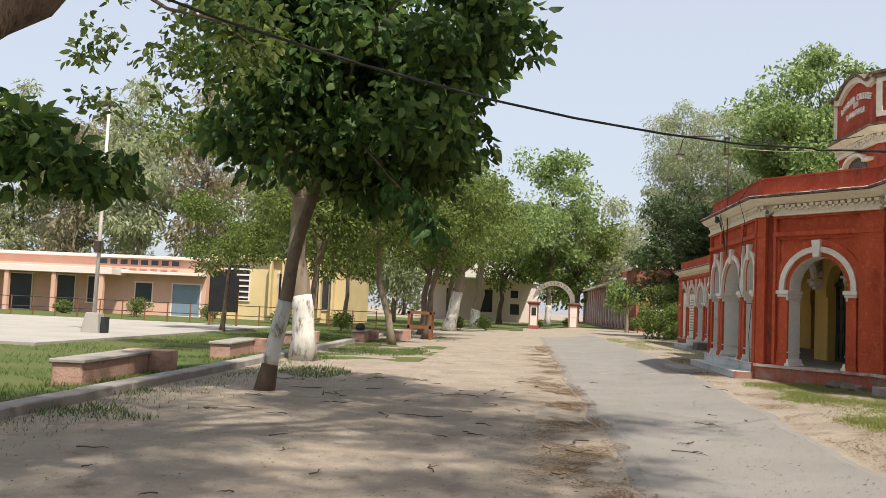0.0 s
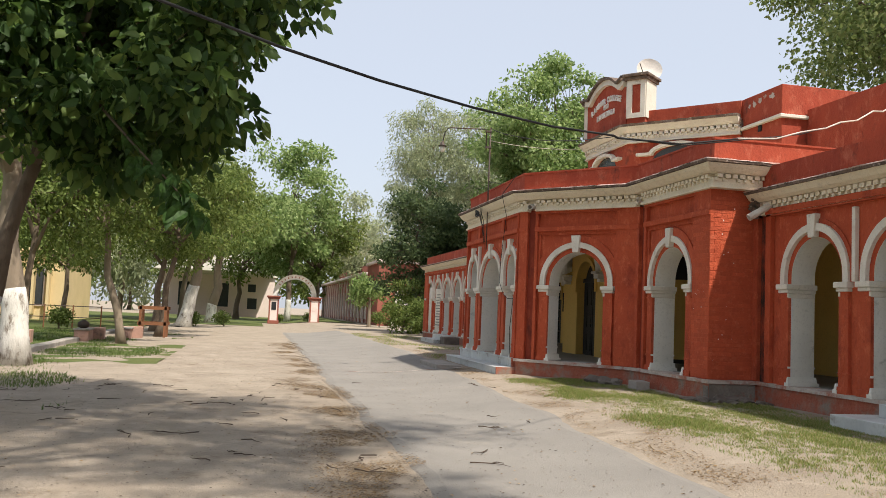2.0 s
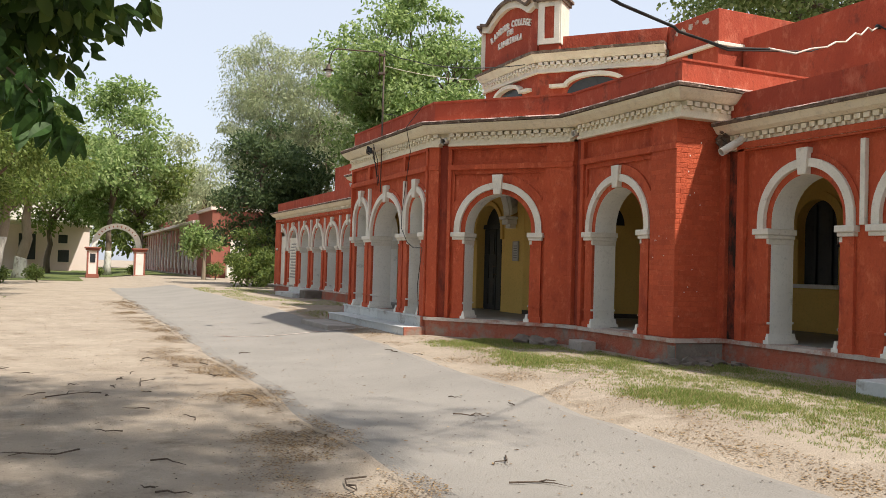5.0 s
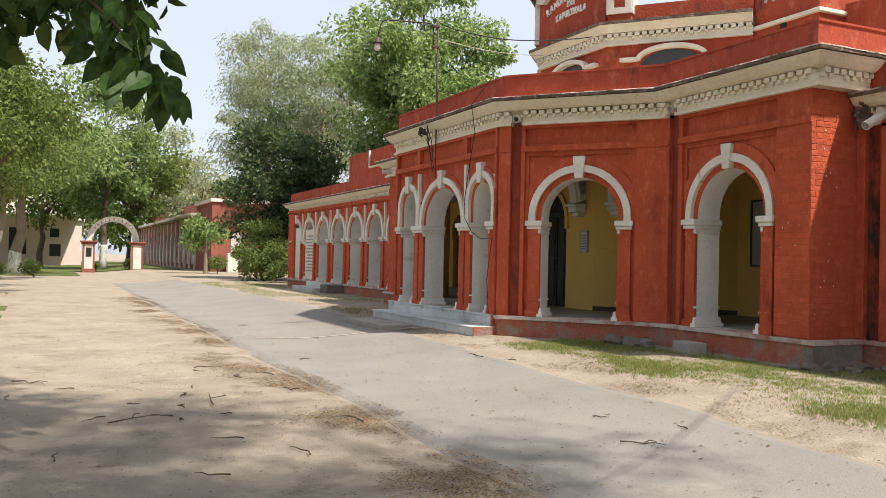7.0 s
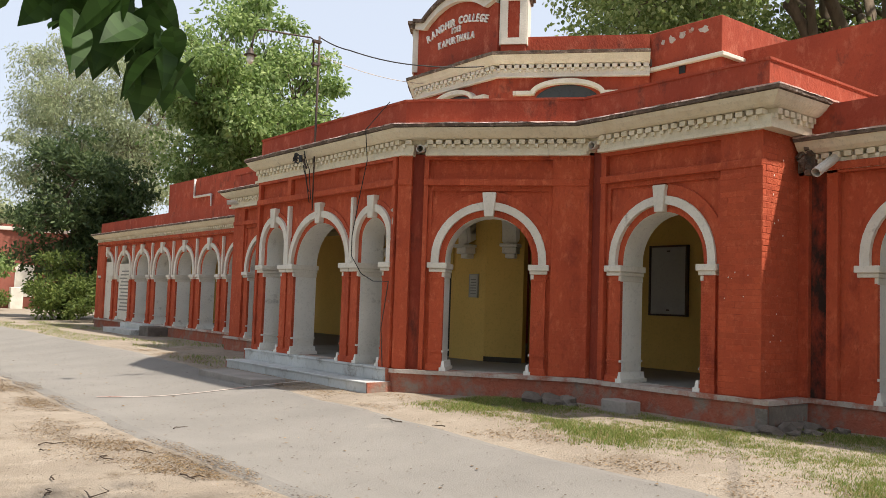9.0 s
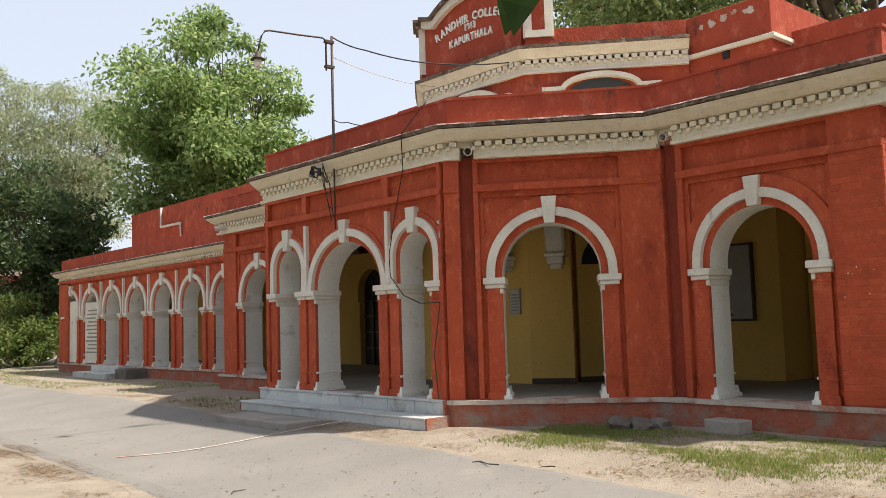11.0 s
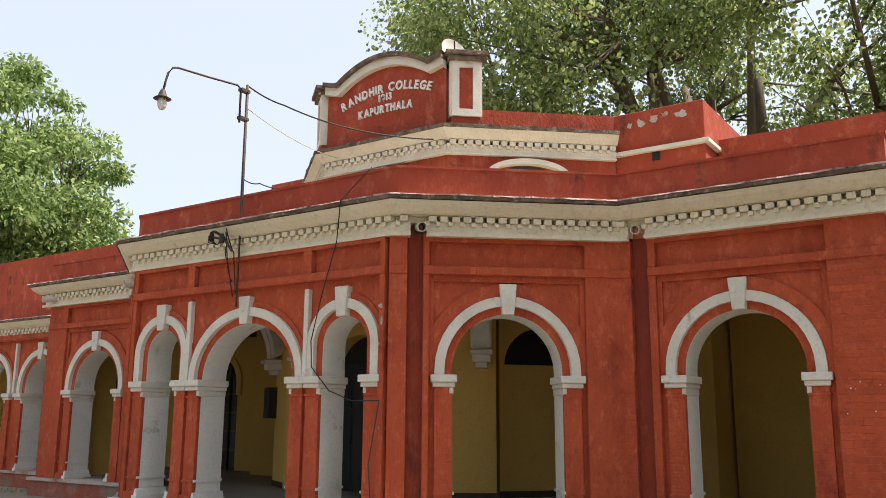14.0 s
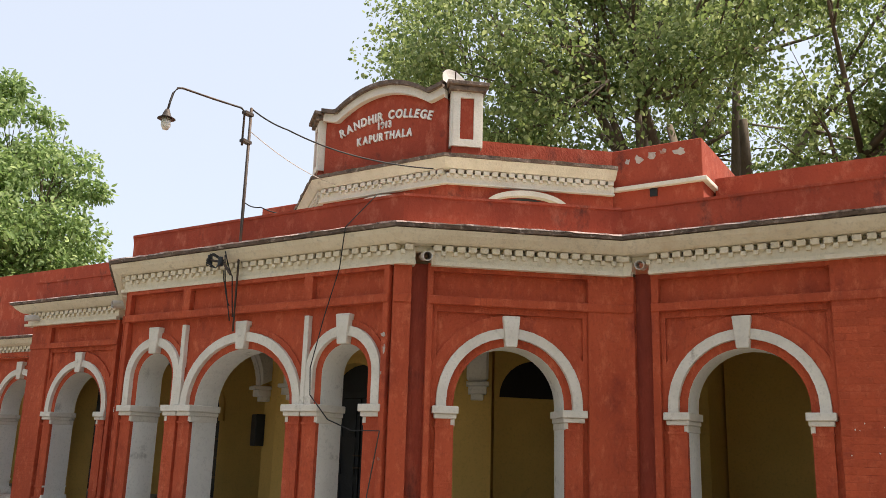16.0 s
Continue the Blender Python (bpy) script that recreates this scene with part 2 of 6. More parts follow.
LEAF_PIPAL = foliage("pipal_leaf", (0.10, 0.15, 0.045), (0.18, 0.24, 0.075), (0.34, 0.39, 0.17), 0.5)
LAWNGRASS = foliage("lawn_blade", (0.05, 0.095, 0.018), (0.085, 0.14, 0.028), (0.17, 0.20, 0.06), 0.35)
GRASS = foliage("grass_blade", (0.10, 0.175, 0.032), (0.19, 0.24, 0.058), (0.38, 0.32, 0.16), 0.4)
DEADLEAF = foliage("dead_leaf", (0.05, 0.035, 0.022), (0.09, 0.06, 0.035), (0.14, 0.10, 0.06), 0.05)
DRYLEAF = foliage("dry_leaf", (0.15, 0.09, 0.04), (0.25, 0.16, 0.07), (0.35, 0.25, 0.13), 0.1)


# ---------------------------------------------------------------- building helpers
class Shape:
    """Collects faces in a local frame; one material number a face."""

    def __init__(self):
        self.v, self.f, self.m = [], [], []

    def face(self, pts, mat=0):
        k = len(self.v)
        self.v += [tuple(p) for p in pts]
        self.f.append(tuple(range(k, k + len(pts))))
        self.m.append(mat)

    def box(self, x0, x1, y0, y1, z0, z1, mat=0, taper=0.0):
        k, t = len(self.v), taper
        self.v += [(x0, y0, z0), (x1, y0, z0), (x1, y1, z0), (x0, y1, z0),
                   (x0 + t, y0 + t, z1), (x1 - t, y0 + t, z1), (x1 - t, y1 - t, z1), (x0 + t, y1 - t, z1)]
        for q in ((0, 3, 2, 1), (4, 5, 6, 7), (0, 1, 5, 4), (1, 2, 6, 5), (2, 3, 7, 6), (3, 0, 4, 7)):
            self.f.append(tuple(k + i for i in q))
            self.m.append(mat)
        return self

    def prism(self, outline, z0, z1, mat=0):
        n, k = len(outline), len(self.v)
        self.v += [(x, y, z0) for x, y in outline] + [(x, y, z1) for x, y in outline]
        self.f += [tuple(k + n - 1 - i for i in range(n)), tuple(k + n + i for i in range(n))]
        self.f += [(k + i, k + (i + 1) % n, k + n + (i + 1) % n, k + n + i) for i in range(n)]
        self.m += [mat] * (n + 2)
        return self

    def tube(self, pts, radii, sides=8, mat=0):
        """A tapered round bar along pts."""
        pts = [Vector(p) for p in pts]
        k = len(self.v)
        for i, p in enumerate(pts):
            d = (pts[min(i + 1, len(pts) - 1)] - pts[max(i - 1, 0)]).normalized()
            a = d.cross(Vector((0, 0, 1)) if abs(d.z) < 0.9 else Vector((1, 0, 0))).normalized()
            b = d.cross(a)
            r = radii[i] if isinstance(radii, (list, tuple)) else radii
            for s in range(sides):
                w = 2 * math.pi * s / sides
                self.v.append(tuple(p + r * (math.cos(w) * a + math.sin(w) * b)))
        for i in range(len(pts) - 1):
            for s in range(sides):
                q = (k + i * sides + s, k + i * sides + (s + 1) % sides, k + (i + 1) * sides + (s + 1) % sides, k + (i + 1) * sides + s)
                self.f.append(q), self.m.append(mat)
        self.f.append(tuple(k + s for s in range(sides))), self.m.append(mat)
        self.f.append(tuple(k + (len(pts) - 1) * sides + s for s in reversed(range(sides)))), self.m.append(mat)
        return self

    def mesh(self, name, mats, smooth=False, bevel=0.0):
        me = bpy.data.meshes.new(name)
        me.from_pydata(self.v, [], self.f)
        for m in (mats if isinstance(mats, (list, tuple)) else [mats]):
            me.materials.append(m)
        me.polygons.foreach_set("material_index", self.m)
        bm = bmesh.new()
        bm.from_mesh(me)
        bmesh.ops.recalc_face_normals(bm, faces=bm.faces)
        if bevel:
            bmesh.ops.bevel(bm, geom=list(bm.edges), offset=bevel, segments=1, affect='EDGES', clamp_overlap=True)
        bm.to_mesh(me)
        bm.free()
        if smooth:
            me.polygons.foreach_set("use_smooth", [True] * len(me.polygons))
        return me


def part(name, shape, mats, parent, label="", m=None, smooth=False, bevel=0.0):
    """One mesh object under a thing or a part; shape is a Shape or a ready mesh."""
    me = shape if isinstance(shape, bpy.types.Mesh) else shape.mesh(name, mats, smooth, bevel)
    ob = new(name, me)
    ob.parent = parent
    if m is not None:
        ob.matrix_basis = m
    return tagged(ob, label)


def thing(name, label, category, at=(0, 0, 0), rz=0.0, group="", kind=""):
    ob = new(name)
    ob.empty_display_size = 0.3
    ob.matrix_basis = pose(*at, 0, 0, rz)
    return tagged(ob, label, category, group, kind)


def single(name, shape, mats, label, category, group="", kind="", m=None, smooth=False, bevel=0.0):
    me = shape if isinstance(shape, bpy.types.Mesh) else shape.mesh(name, mats, smooth, bevel)
    ob = new(name, me)
    if m is not None:
        ob.matrix_basis = m
    return tagged(ob, label, category, group, kind)


def level(x, y=0.0):
    """The ground: flat on the west, rising gently across the road to the building."""
    s = min(1.0, max(0.0, (x - 2.2) / 3.0))
    return 0.26 * s * s * (3 - 2 * s)


# ---------------------------------------------------------------- ground, road, lawns
def sheet(name, xs, ys, lift, mats, label, rough=0.0, seed=1):
    rnd = random.Random(seed)
    v = [(x, y, level(x, y) + lift + rough * (noise.noise(Vector((x * 0.9, y * 0.9, seed))) if rough else 0)) for y in ys for x in xs]
    n = len(xs)
    f = [(j * n + i, j * n + i + 1, (j + 1) * n + i + 1, (j + 1) * n + i) for j in range(len(ys) - 1) for i in range(n - 1)]
    me = bpy.data.meshes.new(name)
    me.from_pydata(v, [], f)
    me.materials.append(mats)
    me.polygons.foreach_set("use_smooth", [True] * len(me.polygons))
    return tagged(new(name, me), label, name.split("_")[0], "", "structure")


def steps_of(a, b, n):
    return [a + (b - a) * i / n for i in range(n + 1)]


gx = [-900, -400, -200, -120, -80, -60, -45, -35, -28, -22, -18, -15] + steps_of(-12, 12, 96) + [14, 17, 20, 26, 35, 50, 80, 130, 250, 500, 900]
gy = [-300, -120, -60, -30, -20, -14, -10, -7, -5, -3, -1] + steps_of(0, 50, 140) + [52, 55, 58, 62, 66, 70, 75, 80, 90, 100, 120, 150, 200, 300, 500, 900]
sheet("ground", gx, gy, 0.0, SOIL, "dry sandy soil with scattered litter", 0.012)


def road_left(y):
    return 1.02 + 0.006 * max(0, y - 8) + 0.10 * noise.noise(Vector((0.5, y * 0.7, 3.0))) + 0.04 * noise.noise(Vector((0.5, y * 3.1, 5.0)))


def road_right(y):
    return min(3.45 + 0.055 * max(0.0, y - 6), 4.75) + 0.10 * noise.noise(Vector((7.5, y * 0.6, 3.0))) + 0.05 * noise.noise(Vector((7.5, y * 2.7, 5.0)))


ys = steps_of(-25, 52, 308)
v, f = [], []
for y in ys:
    a, b = road_left(y), road_right(y)
    for i in range(13):
        x = a + (b - a) * i / 12
        v.append((x, y, level(x) + (0.035 if 0 < i < 12 else -0.02)))
f = [(j * 13 + i, j * 13 + i + 1, (j + 1) * 13 + i + 1, (j + 1) * 13 + i) for j in range(len(ys) - 1) for i in range(12)]
me = bpy.data.meshes.new("road")
me.from_pydata(v, [], f)
me.materials.append(TARMAC)
road = tagged(new("road", me), "narrow worn grey asphalt drive with crumbling edges", "road", "", "structure")
s = Shape()
for i in range(14):
    y0, x0 = 22.15 - 0.07 * i, 1.75 + 0.21 * i
    zl = level(x0) + 0.038
    s.face([(x0, y0, zl + 0.004), (x0 + 0.205, y0 - 0.07, level(x0 + 0.205) + 0.042), (x0 + 0.205, y0 - 0.005, level(x0 + 0.205) + 0.042), (x0, y0 + 0.065, zl + 0.004)])
part("joint_line", s, LEDGE, road, "pale cement joint across the drive")
s = Shape()
s.box(3.9, 4.5, 21.5, 23.6, 0.12, 0.295)
single("drain_cover", s, KERB, "dark concrete drain cover flush with the drive", "drain cover", bevel=0.01)

lawn_x = [-60, -45, -35, -28, -22, -18, -15] + steps_of(-13, -6.45, 40)
sheet("lawn_west", lawn_x, steps_of(2, 64, 150), 0.05, LAWN, "patchy green lawn behind the low kerb", 0.05, 4)
sheet("lawn_strip", steps_of(-6.1, -2.6, 22), steps_of(23, 33, 30), 0.0, LAWN, "green grass round the tree feet", 0.05, 9)
sheet("lawn_far", steps_of(-40, 0.5, 50), steps_of(66, 110, 30), 0.03, LAWN, "far lawn beyond the gate", 0.03, 5)
sheet("lawn_east", steps_of(0.5, 9, 20), steps_of(80, 130, 30), 0.03, LAWN, "grass behind the gate arch", 0.03, 6)
s = Shape().box(-34, -12.4, 21.5, 44, 0.0, 0.125)
single("court_slab", s, CONCRETE, "pale dusty concrete games court", "court", "", "structure")

# low kerb along the lawn, in lengths
kerb = thing("kerb", "low weathered concrete kerb edging the lawn", "kerb", (0, 0, 0), kind="structure")
kme = Shape().box(-0.17, 0.17, 0.0, 1.19, -0.05, 0.13).mesh("kerb_stone", KERB, bevel=0.018)
kr = random.Random(8)
for i in range(36):
    y = 1.0 + 1.2 * i
    part("kerb_stone", kme, KERB, kerb, m=pose(-5.95 - 0.018 * (y - 8), y, 0.02 * kr.random(), 0, 0, 1.0 + kr.uniform(-0.4, 0.4)))

# ---------------------------------------------------------------- the college building
YC = 21.92                      # its axis of symmetry
FX, PX, AX, HX = 5.28, 7.09, 7.9, 10.7   # planes: porch front, pavilions, arcades, hall
ZF, ZI = 0.60, 2.20             # floor; top of the imposts
T = 0.42                        # wall thickness
building = thing("college_building", "red limewashed college building with white arches and cream cornices", "building")


def facing(a, b):
    """The frame of a wall from a to b: along it, out of it, up."""
    d = (Vector(b) - Vector(a)).normalized()
    return Matrix(((d.x, -d.y, 0, a[0]), (d.y, d.x, 0, a[1]), (0, 0, 1, 0), (0, 0, 0, 1)))


def outline(uc, a, top, spring=ZI, n=20):
    b = top - spring
    foot = top - a if b > a else spring
    rise = min(a, b) if b > a else b
    pts = [(uc - a * math.cos(math.pi * i / n), foot + rise * math.sin(math.pi * i / n)) for i in range(n + 1)]
    if foot > spring + 1e-4:
        pts = [(uc - a, spring)] + pts + [(uc + a, spring)]
    return pts


def arched_wall(L, z0, z1, arches, thick=T, front=0, reveal=1, back=2, sill=None):
    """A wall with arched openings through it. arches: centre, half width, crown."""
    s = Shape()
    u = 0.0
    for uc, a, top in sorted(arches):
        for o, mt in ((0, front), (-thick, back)):
            s.face([(u, o, z0), (uc - a, o, z0), (uc - a, o, z1), (u, o, z1)], mt)
        pts = outline(uc, a, top)
        low = sill or z0
        path = [(uc - a, low)] + pts + [(uc + a, low)]
        for (ua, za), (ub, zb) in zip(path, path[1:]):
            if abs(ua - ub) > 1e-6:
                for o, mt in ((0, front), (-thick, back)):
                    s.face([(ua, o, za), (ub, o, zb), (ub, o, z1), (ua, o, z1)], mt)
            s.face([(ua, 0, za), (ub, 0, zb), (ub, -thick, zb), (ua, -thick, za)], reveal)
        if sill:
            s.box(uc - a, uc + a, -thick, 0, z0, sill, front)
        u = uc + a
    for o, mt in ((0, front), (-thick, back)):
        s.face([(u, o, z0), (L, o, z0), (L, o, z1), (u, o, z1)], mt)
    s.face([(0, 0, z0), (0, -thick, z0), (0, -thick, z1), (0, 0, z1)], front)
    s.face([(L, 0, z0), (L, -thick, z0), (L, -thick, z1), (L, 0, z1)], front)
    s.face([(0, 0, z1), (L, 0, z1), (L, -thick, z1), (0, -thick, z1)], front)
    return s


def ring(a, top, width, out0, out1, spring=ZI, n=20):
    s = Shape()
    inner, outer = outline(0, a, top, spring, n), outline(0, a + width, top + width, spring, n)
    if len(inner) != len(outer):
        m = min(len(inner), len(outer))
        inner = inner[:1] + inner[-m + 1:] if len(inner) > m else inner
        outer = outer[1:-1] if len(outer) > len(inner) else outer
        inner = inner[:len(outer)]
    for i in range(len(inner) - 1):
        (a0, b0), (a1, b1), (c0, d0), (c1, d1) = inner[i], inner[i + 1], outer[i], outer[i + 1]
        s.face([(a0, out1, b0), (a1, out1, b1), (c1, out1, d1), (c0, out1, d0)])
        s.face([(a0, out0, b0), (a1, out0, b1), (a1, out1, b1), (a0, out1, b0)])
        s.face([(c0, out0, d0), (c1, out0, d1), (c1, out1, d1), (c0, out1, d0)])
    for (a0, b0), (c0, d0) in ((inner[0], outer[0]), (inner[-1], outer[-1])):
        s.face([(a0, out0, b0), (c0, out0, d0), (c0, out1, d0), (a0, out1, b0)])
    return s


CROWN, HOOD, INNER = 2.91, 0.115, 0.095
arch_kit = {}


def arch_parts(a):
    """Meshes of the dressings round an opening of half width a."""
    if a in arch_kit:
        return arch_kit[a]
    kit = {}
    kit["hood_mould"] = ring(a + INNER, CROWN + INNER, HOOD, 0.0, 0.065).mesh("hood_mould", WHITE)
    kit["outer_ring"] = ring(a + INNER + HOOD + 0.002, CROWN + INNER + HOOD + 0.002, 0.15 if a == 0.65 else 0.07, 0.0, 0.034 if a == 0.65 else 0.022).mesh("outer_ring", RED)
    k = Shape()
    k.prism([(-0.085, 0), (0.085, 0), (0.085, 0.1), (-0.085, 0.1)], 0, 0.36)
    key = Shape()
    key.v = [(x * (0.8 if z == 0 else 1.22), y if y else -0.02, z + 2.90) for x, y, z in k.v]
    key.f, key.m = k.f, k.m
    kit["keystone"] = key.mesh("keystone", WHITE, bevel=0.008)
    e = a + INNER + HOOD
    for side, sg in (("l", -1), ("r", 1)):
        def bx(s, u0, u1, o0, o1, z0, z1, mt=0, taper=0.0):
            x0, x1 = sorted((sg * u0, sg * u1))
            s.box(x0, x1, o0, o1, z0, z1, mt, taper)
        s = Shape()
        bx(s, a - 0.045, e + 0.045, -T - 0.02, 0.115, 2.115, ZI)
        bx(s, a - 0.025, e + 0.02, -T - 0.01, 0.085, 2.06, 2.115)
        bx(s, a - 0.012, a + 0.04, -T - 0.004, 0.055, 1.98, 2.06)
        kit["impost" + side] = s.mesh("impost", WHITE, bevel=0.008)
        s = Shape()
        bx(s, a + 0.003, e, 0.0, 0.05, ZF, 2.062)
        bx(s, a + 0.003, e + 0.012, 0.0, 0.066, 1.965, 1.99)
        bx(s, a + 0.003, e + 0.012, 0.0, 0.066, ZF + 0.27, ZF + 0.30)
        bx(s, a + 0.003, e + 0.03, 0.0, 0.085, ZF, ZF + 0.10, 0, 0.01)
        kit["pilaster" + side] = s.mesh("pilaster", RED)
        s = Shape()
        bx(s, a - 0.075, a + 0.025, -T - 0.04, 0.092, ZF - 0.005, ZF + 0.05, 0, 0.0)
        bx(s, a - 0.055, a + 0.002, -T - 0.02, 0.08, ZF + 0.05, ZF + 0.14, 0, 0.012)
        bx(s, a - 0.02, a + 0.002, -T - 0.006, 0.054, ZF + 0.27, ZF + 0.30)
        kit["column_base" + side] = s.mesh("column_base", GREYWASH)
    arch_kit[a] = kit
    return kit


def dress(wall, uc, a):
    kit = arch_parts(a)
    m = Matrix.Translation((uc, 0, 0))
    for key, me in kit.items():
        part(key.rstrip("lr") if key[-1] in "lr" and not key.endswith("mould") and key not in ("outer_ring",) else key, me, None, wall, m=m)


def wall_with_arches(name, a, b, arches, z1=3.84, panels=(), strips=(), raised=(), chase=None, label=""):
    """A red wall from a to b with its arches, raised bands, panels and white strips."""
    L = (Vector(b) - Vector(a)).length
    F = facing(a, b)
    wall = part(name, arched_wall(L, ZF - 0.02, z1, [(u, w, CROWN) for u, w in arches]), [RED, GREYWASH, YELLOW], building, label, F)
    for u, w in arches:
        dress(wall, u, w)
        if w == 0.65:                            # border of the bay round the arch
            h = 0.928
            part("bay_rail", Shape().box(u - h, u + h, 0, 0.036, 3.285, 3.372), RED, wall)
            for sg in (-1, 1):
                x0, x1 = sorted((u + sg * h, u + sg * (h - 0.055)))
                part("bay_stile", Shape().box(x0, x1, 0, 0.038, 2.17, 3.283), RED, wall)
    for u0, u1, *dep in raised:                  # piers between the bays
        part("pier_face", Shape().box(u0, u1, 0, dep[0] if dep else 0.085, ZF, 3.372), RED, wall, bevel=0.006)
    spans = [(0, chase[0]), (chase[1], L)] if chase else [(0, L)]
    for u0, u1 in spans:
        part("string_band", Shape().box(u0, u1, 0, 0.105, 3.36, 3.46), RED, wall, bevel=0.008)
        part("top_band", Shape().box(u0, u1, 0, 0.085, z1 - 0.09, z1), RED, wall)
    if chase:                                    # rain chase under a spout, cut up into the cornice
        part("rain_chase", Shape().box(chase[0], chase[1], -0.01, 0.006, ZF, z1 - 0.002), MOULD if z1 < 3.8 else STREAKED_SHADED, wall, "stained, darker-toned rain chase")
    for u in panels:
        u0, u1 = u if isinstance(u, tuple) else (u - 0.07, u + 0.07)
        part("panel_stile", Shape().box(u0, u1, 0, 0.082, 3.45, z1 - 0.08), RED, wall, bevel=0.006)
    for u in strips:
        part("white_strip", Shape().box(u - 0.036, u + 0.036, 0, 0.075, ZI, 3.27), WHITE, wall, bevel=0.006)
    return wall


def sweep(points, profile, worn=0.0):
    """A moulding: profile of (out, z) led along points in plan, mitred; worn: how far its edges waver."""
    s = Shape()
    P = [Vector(p) for p in points]
    if worn:
        fine = []
        for a, b in zip(P, P[1:]):
            n = max(1, int((b - a).length / 0.11))
            fine += [a.lerp(b, i / n) for i in range(n)]
        P = fine + [P[-1]]
    rows = []
    for i, p in enumerate(P):
        ns = []
        if i > 0:
            d = (P[i] - P[i - 1]).normalized()
            ns.append(Vector((-d.y, d.x)))
        if i < len(P) - 1:
            d = (P[i + 1] - P[i]).normalized()
            ns.append(Vector((-d.y, d.x)))
        n = sum(ns, Vector((0, 0))).normalized()
        n = n / max(0.3, n.dot(ns[0]))
        row = []
        for j, (o, z) in enumerate(profile):
            if worn and o > 0.02:
                o += worn * (noise.noise(Vector((p.x * 5.1, p.y * 5.1, j * 0.7))) + 0.6 * noise.noise(Vector((p.x * 17, p.y * 17, j * 1.3))))
                z += 0.7 * worn * noise.noise(Vector((p.x * 9, p.y * 9, 5 + j)))
            row.append((p.x + n.x * o, p.y + n.y * o, z))
        rows.append(row)
    k = len(profile)
    for r0, r1 in zip(rows, rows[1:]):
        for j in range(k):
            s.face([r0[j], r1[j], r1[(j + 1) % k], r0[(j + 1) % k]])
    s.face(rows[0]), s.face(rows[-1])
    return s


def mirror(points):
    return [(x, 2 * YC - y) for x, y in reversed(points)]


E_, IN_, B_ = (PX, 14.59), (PX, 17.486), (FX, 19.62)
right = [E_, IN_, B_]
line = right + mirror(right)              # outline of the porch and pavilions, south to north
A_, INL, EL = line[3], line[4], line[5]
CE, CI, CB = (7.02, 14.52), (7.02, 17.46), (FX, 19.51)
crown_line = [CE, CI, CB] + mirror([CE, CI, CB])   # the same outline at the cornice, flush with the raised piers

LW = A_[1] - B_[1]
MW = LW / 2
wall_with_arches("front_wall", B_, A_, [(MW - 1.655, 0.345), (MW, 0.83), (MW + 1.655, 0.345)],
                 panels=((0, 0.075), MW - 1.08, MW + 1.08, (LW - 0.075, LW)), strips=(MW - 1.08, MW + 1.08), raised=((0, 0.075), (LW - 0.075, LW)), label="three-arched front wall over the marble steps")
LD = (Vector(B_) - Vector(IN_)).length
south = ((0, LD / 2 - 0.93), (LD / 2 + 0.93, LD - 0.40), (LD - 0.21, LD))
for p, q in ((IN_, B_), (A_, INL)):
    runs = south if q == B_ else tuple((LD - y, LD - x) for x, y in south)
    w = wall_with_arches("diagonal_wall", p, q, [(LD / 2, 0.65)], panels=runs, raised=tuple((x, y, 0.085) for x, y in runs), chase=(LD - 0.40, LD - 0.21) if q == B_ else (0.21, 0.40), label="slanting red wall with one arch")
    if q == B_:
        diagonal_wall = w
LP = IN_[1] - E_[1]
south = ((0, 1.51 - 0.93), (1.51 + 0.93, 2.53), (2.74, LP))
for p, q, c in ((E_, IN_, 1.51), (INL, EL, LP - 1.51)):
    runs = south if q == IN_ else tuple((LP - y, LP - x) for x, y in south)
    w = wall_with_arches("pavilion_wall", p, q, [(c, 0.65)], panels=runs, raised=tuple((x, y, 0.085) for x, y in runs), chase=(2.53, 2.74) if q == IN_ else (LP - 2.74, LP - 2.53), label="red pavilion wall with one arch")
    if q == IN_:
        pavilion_wall = w
for p, q in (((AX + 0.4, E_[1]), (PX + T, E_[1])), ((PX + T, EL[1]), (AX + 0.4, EL[1]))):
    L = (Vector(q) - Vector(p)).length
    w = part("return_wall", arched_wall(L, ZF - 0.02, 3.84, []), [RED, RED, YELLOW], building, "", facing(p, q))
    if p[1] < 20:
        return_wall = w
NA = 7                                     # arches of each arcade
PITCH = 1.87
LA = 13.9
cs = [1.56 + PITCH * i for i in range(NA)]
st = [c + PITCH / 2 for c in cs[:-1]]
wall_with_arches("arcade_wall", (AX, EL[1]), (AX, EL[1] + LA), [(c, 0.60) for c in cs], z1=3.42, strips=st,
                 raised=((0, 0.5), (LA - 0.9, LA)), label="long red arcade wall")
LR = 26.0
cr = [LR - c for c in [1.56 + PITCH * i for i in range(13)]]
wall_with_arches("arcade_wall", (AX, E_[1] - LR), (AX, E_[1]), [(c, 0.60) for c in cr], z1=3.42, strips=[c - PITCH / 2 for c in cr],
                 raised=((LR - 0.5, LR - 0.36), (LR - 0.13, LR)), chase=(LR - 0.36, LR - 0.13), label="long red arcade wall")

